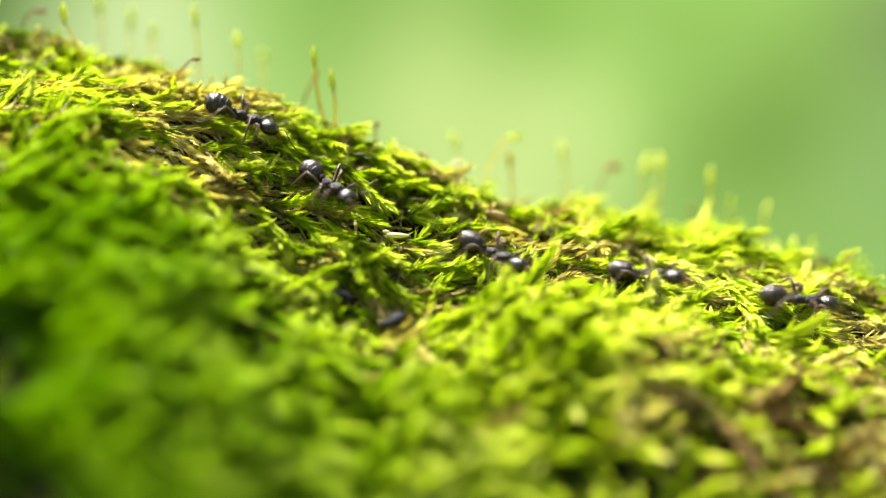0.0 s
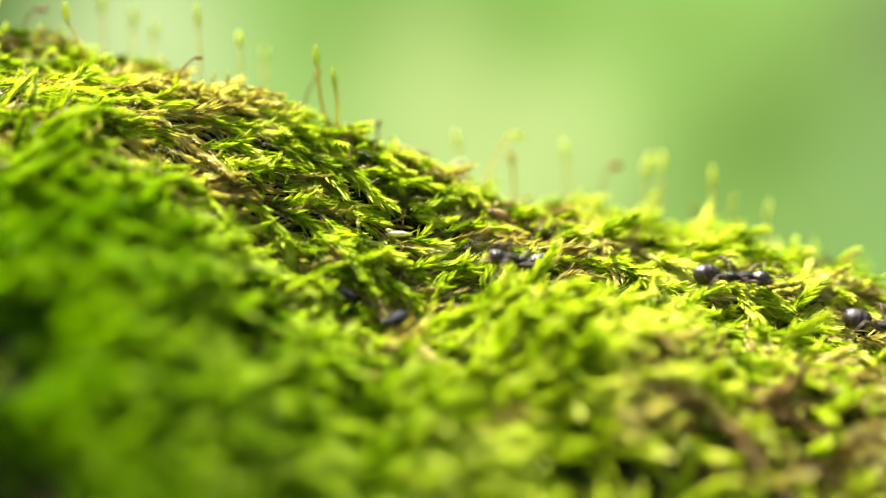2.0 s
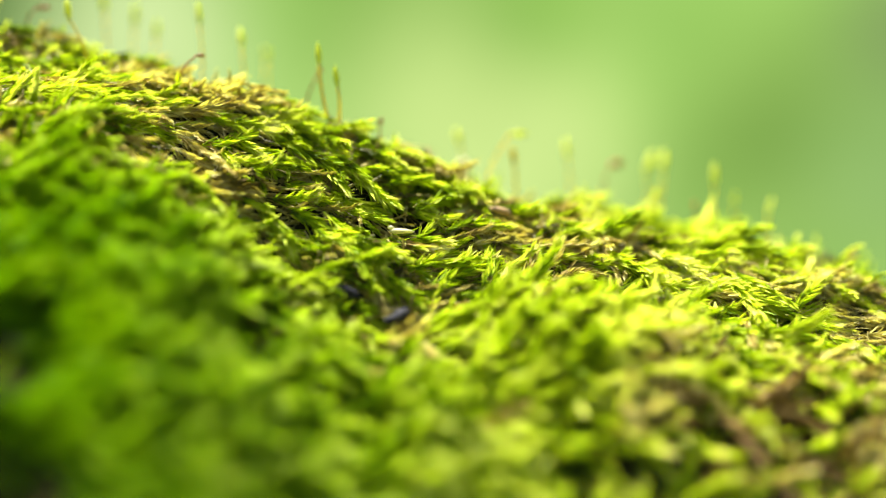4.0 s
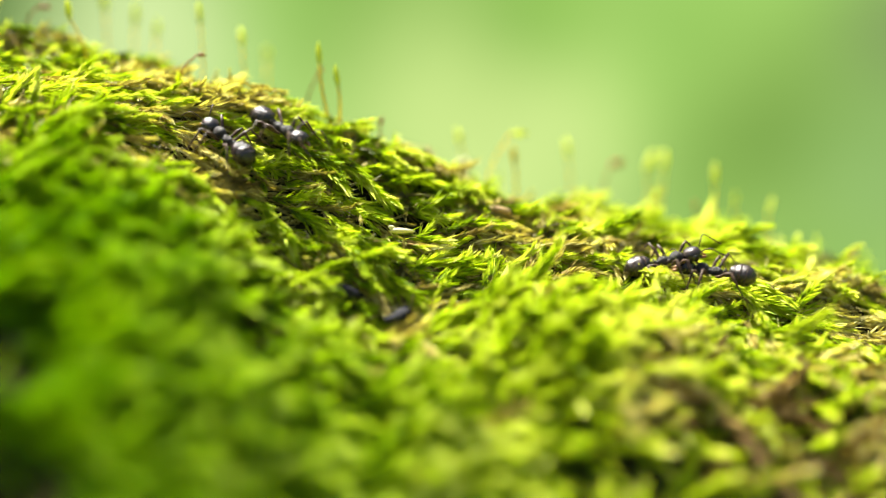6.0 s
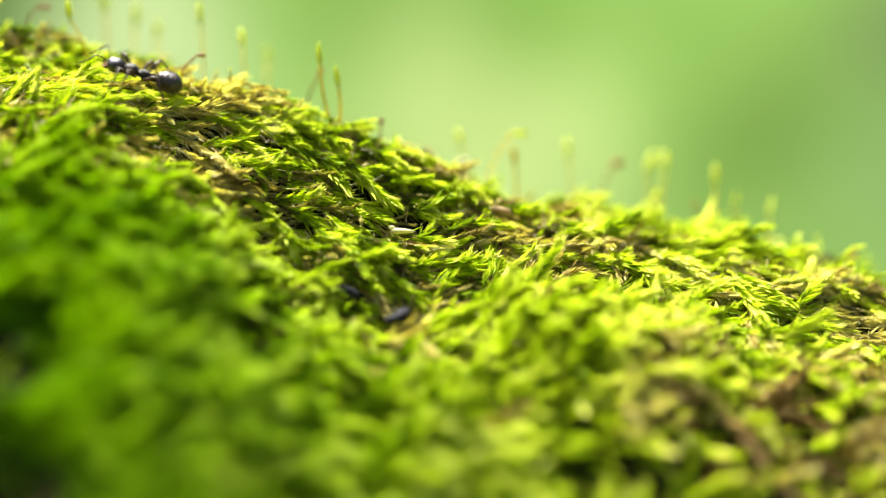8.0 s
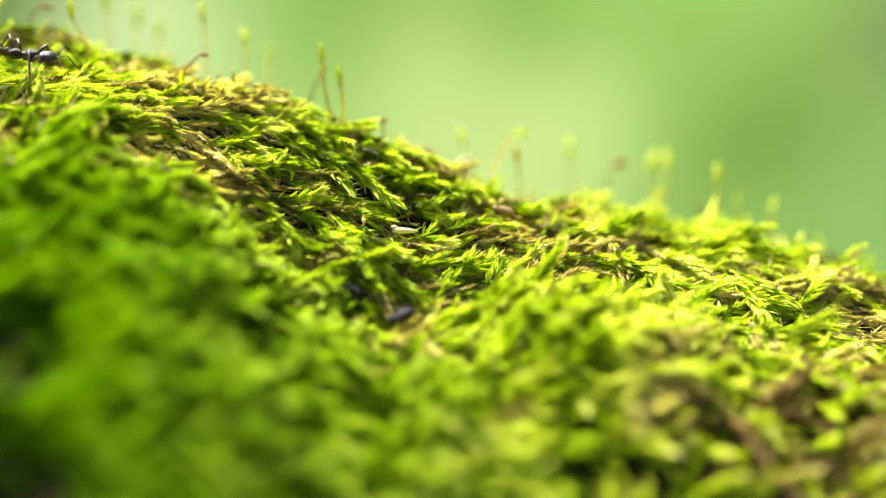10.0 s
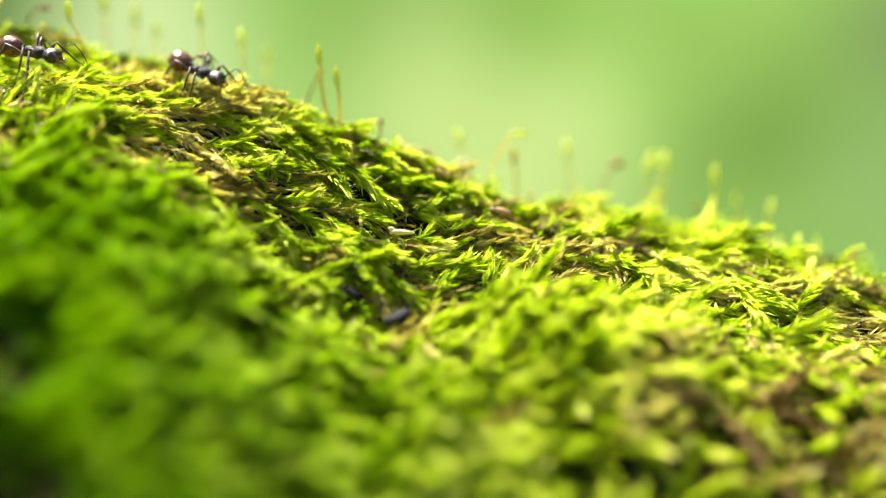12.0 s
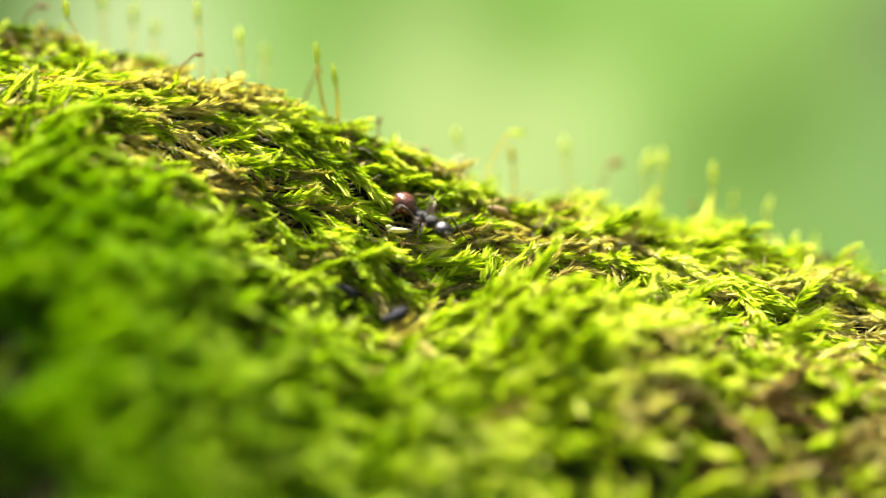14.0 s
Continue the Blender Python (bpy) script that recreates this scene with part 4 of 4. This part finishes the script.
    run(black_ants[7], 3.6, 7.3, [
        (0.00, -180.41, 1.00, 52.05, 34, 13, 0), (1.46, -130.88, 1.00, 40.16, 34, 13, 0),
        (2.91, -81.36, 1.00, 28.27, 34, 13, 0), (4.37, -31.83, -0.90, 14.09, 33, 15, -0),
        (4.47, -25.82, -0.80, 13.05, 33, 13, 0), (4.57, -22.02, -0.81, 12.05, 33, 5, 12),
        (4.77, -12.77, -1.27, 8.02, 24, 33, -37), (4.97, -10.34, -1.15, 5.35, 32, 35, -17),
        (5.17, -3.07, -0.96, 2.78, 33, 10, 24), (5.30, 3.03, -0.44, 1.40, 34, 18, -0), (5.50, 12.96, -0.24, -0.82, 31, 9, -13),
        (5.70, 16.28, -0.15, -1.11, 33, 9, -0), (5.90, 16.70, 0.09, -1.18, 33, -2, 0), (6.00, 17.95, -0.23, -1.11, 34, -13, 0),
        (6.10, 20.07, 0.51, -0.76, 31, -8, 24), (6.30, 25.75, 0.33, -1.55, 33, 11, -0),
        (6.50, 37.62, -1.91, -6.23, 28, 11, -25), (7.75, 80.12, 1.00, -14.47, 34, 13, 0),
        (9.00, 122.62, 1.00, -24.66, 34, 13, 0), (10.25, 165.12, 1.00, -34.86, 34, 13, 0),
        (11.50, 207.62, 1.00, -45.06, 34, 13, 0), (12.75, 250.12, 1.00, -55.26, 34, 13, 0),
        (14.00, 292.62, 1.00, -65.46, 34, 13, 0)])
    run(black_ants[8], 4.5, 8.3, [
        (0.00, -212.22, 1.00, 59.68, 34, 13, 0), (1.33, -167.17, 1.00, 48.87, 34, 13, 0),
        (2.65, -122.12, 1.00, 38.06, 34, 13, 0), (3.97, -77.07, 1.00, 27.25, 34, 13, 0),
        (5.30, -32.02, -0.57, 14.25, 34, 17, -0), (5.50, -24.73, -0.26, 13.51, 31, -9, 25),
        (5.70, -19.48, 0.20, 12.87, 32, 10, 33), (5.90, -15.32, 0.53, 11.26, 35, 17, 20),
        (6.00, -13.20, -0.51, 9.70, 24, 26, -36), (6.10, -10.79, 0.37, 8.09, 34, 19, 0),
        (6.30, -5.31, -1.02, 4.62, 28, 22, -25), (6.50, 1.57, -1.79, 0.05, 26, 28, -30),
        (6.70, 3.36, -1.39, 0.09, 29, 17, -22), (6.90, 6.91, -1.64, -0.58, 28, 10, -25),
        (7.00, 9.10, -0.75, -0.71, 32, -3, 19), (7.10, 13.95, -1.03, -1.06, 24, 12, -37),
        (7.30, 24.34, -0.64, -1.98, 32, 10, -5), (7.50, 36.80, -0.70, -5.90, 34, 11, 9),
        (8.80, 81.00, 1.00, -14.68, 34, 13, 0), (10.10, 125.20, 1.00, -25.28, 34, 13, 0),
        (11.40, 169.40, 1.00, -35.89, 34, 13, 0), (12.70, 213.60, 1.00, -46.50, 34, 13, 0),
        (14.00, 257.80, 1.00, -57.11, 34, 13, 0)])
    run(black_ants[9], 3.3, 7.5, [
        (0.00, 174.29, 1.00, -37.06, -34, -13, 180), (1.37, 127.82, 1.00, -25.91, -34, -13, 180),
        (2.73, 81.36, 1.00, -14.76, -34, -13, 180), (4.10, 34.89, -1.12, -4.98, -25, -12, 144),
        (4.35, 23.94, -1.50, -2.73, -31, -17, 166), (4.57, 15.28, -2.75, -2.89, -28, -6, 153),
        (4.77, 13.24, -2.23, -1.38, -25, -11, 144), (4.97, 6.08, -2.32, -1.09, -25, -7, 145),
        (5.17, -0.67, -1.84, 0.80, -21, -28, 135), (5.30, -6.10, -2.26, 3.10, -33, -17, -146),
        (5.50, -12.57, -1.70, 6.53, -25, -28, 146), (5.70, -14.99, -2.41, 7.69, -38, -28, -144),
        (5.90, -16.23, -1.49, 8.76, -27, -33, 150), (6.00, -17.14, -2.12, 8.52, -24, -33, 144),
        (6.10, -18.44, -1.37, 10.08, -24, -32, 143), (6.30, -26.12, -0.88, 13.42, -33, -2, -170),
        (6.50, -35.11, -0.64, 15.39, -33, -7, -159), (6.70, -43.27, -1.67, 15.86, -32, -5, -154),
        (8.16, -92.91, 1.00, 31.05, -34, -13, 180), (9.62, -142.55, 1.00, 42.96, -34, -13, 180),
        (11.08, -192.19, 1.00, 54.88, -34, -13, 180), (12.54, -241.83, 1.00, 66.79, -34, -13, 180),
        (14.00, -291.47, 1.00, 78.70, -34, -13, 180)])
    run(black_ants[10], 4.5, 9.2, [
        (0.00, 219.14, 1.00, -47.83, -34, -13, 180), (1.33, 174.09, 1.00, -37.02, -34, -13, 180),
        (2.65, 129.04, 1.00, -26.20, -34, -13, 180), (3.97, 83.99, 1.00, -15.39, -34, -13, 180),
        (5.30, 38.94, -1.55, -6.36, -28, -11, 154), (5.50, 32.32, -1.08, -4.47, -31, -20, 167),
        (5.70, 24.18, -0.50, -2.80, -32, -17, 169), (5.90, 23.50, -0.54, -1.81, -29, -17, 157),
        (6.00, 21.96, -0.75, -1.95, -29, -8, 156), (6.10, 19.94, -1.32, -2.42, -32, -7, -155),
        (6.30, 15.34, -1.13, -1.75, -28, -7, 154), (6.50, 9.58, -0.71, -0.67, -32, 1, -158),
        (6.70, 8.65, -1.12, -0.41, -29, -2, -144), (6.90, 5.78, -0.38, 1.20, -32, -11, -146),
        (7.00, 4.24, -0.27, 1.43, -24, -19, 144), (7.10, 0.85, -0.60, 2.32, -31, -7, -149),
        (7.30, -4.47, -1.13, 3.72, -29, -1, -143), (7.50, -9.90, -1.57, 5.08, -36, -23, -158),
        (7.70, -15.67, -0.87, 9.14, -28, -33, 152), (7.90, -21.29, -0.65, 12.47, -34, -17, -155),
        (8.00, -24.35, -0.20, 14.08, -34, -18, 180), (8.20, -30.22, -0.14, 14.66, -33, -12, 180),
        (8.40, -37.04, -0.71, 15.64, -33, -8, -160), (9.80, -84.64, 1.00, 29.06, -34, -13, 180),
        (11.20, -132.24, 1.00, 40.49, -34, -13, 180), (12.60, -179.84, 1.00, 51.91, -34, -13, 180),
        (14.00, -227.44, 1.00, 63.34, -34, -13, 180)])
    run(brown_ants[0], 9.0, 14.0, [
        (0.00, -340.00, 1.00, 90.35, 34, 13, 0), (1.40, -322.29, 1.00, 86.10, 34, 13, 0),
        (2.80, -274.69, 1.00, 74.68, 34, 13, 0), (4.20, -227.09, 1.00, 63.25, 34, 13, 0),
        (5.60, -179.49, 1.00, 51.83, 34, 13, 0), (7.00, -131.89, 1.00, 40.40, 34, 13, 0),
        (8.40, -84.29, 1.00, 28.98, 34, 13, 0), (9.80, -36.69, -0.84, 15.73, 31, 5, 29),
        (10.30, -30.47, 0.22, 15.55, 32, 7, 24), (10.50, -26.23, 1.88, 15.97, 28, -9, 38),
        (10.70, -25.60, 2.98, 16.55, 29, -7, 35), (11.00, -25.03, 3.54, 16.81, 27, -9, 41),
        (11.30, -23.72, 4.26, 16.56, 28, 13, -26), (11.50, -22.66, 4.26, 16.40, 30, 4, 36),
        (11.60, -22.03, 4.26, 16.43, 32, 5, 28), (11.80, -21.23, 4.00, 16.79, 27, -23, 39),
        (12.00, -20.55, 2.60, 14.99, 26, 23, -32), (12.20, -18.38, 0.32, 12.68, 16, 36, -56),
        (12.40, -13.21, -1.35, 7.24, 21, 45, -47), (12.50, -10.61, -2.05, 5.82, 23, 23, -38),
        (12.60, -6.76, -1.56, 4.99, 23, 21, -39), (12.70, -1.73, -0.68, 3.50, 31, 8, 32),
        (12.80, 2.11, -1.48, 0.89, 22, 28, -41), (13.00, 9.33, -0.93, -0.84, 31, -2, 28),
        (13.10, 15.09, -0.82, -1.80, 23, 28, -40), (13.20, 20.57, -0.83, -2.26, 33, -3, 0),
        (13.40, 35.80, -0.73, -4.06, 30, 16, -20), (13.50, 37.82, -0.41, -5.37, 29, 13, -21),
        (14.00, 54.82, 0.92, -8.49, 34, 13, 0)])
    run(brown_ants[1], 11.0, 14.0, [
        (0.00, -300.00, 1.00, 80.75, 34, 13, 0), (1.47, -300.00, 1.00, 80.75, 34, 13, 0),
        (2.95, -300.00, 1.00, 80.75, 34, 13, 0), (4.43, -287.65, 1.00, 77.79, 34, 13, 0),
        (5.90, -237.50, 1.00, 65.75, 34, 13, 0), (7.38, -187.35, 1.00, 53.72, 34, 13, 0),
        (8.85, -137.20, 1.00, 41.68, 34, 13, 0), (10.33, -87.05, 1.00, 29.64, 34, 13, 0),
        (11.80, -36.90, 0.12, 17.15, 29, 12, -23), (12.00, -33.48, -0.08, 16.05, 28, 14, -24),
        (12.20, -33.10, -0.40, 15.35, 28, 15, -24), (12.40, -32.05, -0.18, 14.97, 34, 16, -0),
        (12.50, -30.45, -0.14, 15.28, 34, 18, -0), (12.60, -29.89, -0.41, 14.30, 34, 22, -0),
        (12.70, -27.66, -0.31, 14.38, 33, 8, 25), (12.80, -26.41, 0.10, 14.23, 30, -2, 30),
        (13.00, -19.67, 0.74, 13.14, 30, 23, -20), (13.10, -16.91, 0.89, 12.38, 33, 30, -13),
        (13.20, -14.25, 0.38, 11.18, 35, 21, 29), (13.40, -11.95, 0.10, 10.01, 25, 30, -35),
        (13.50, -11.34, -0.16, 8.14, 21, 49, -46), (13.60, -9.75, -0.54, 6.81, 20, 46, -48),
        (13.80, -6.64, -1.27, 5.20, 23, 27, -38), (14.00, -1.41, -1.19, 2.45, 24, 29, -37)])


motions()
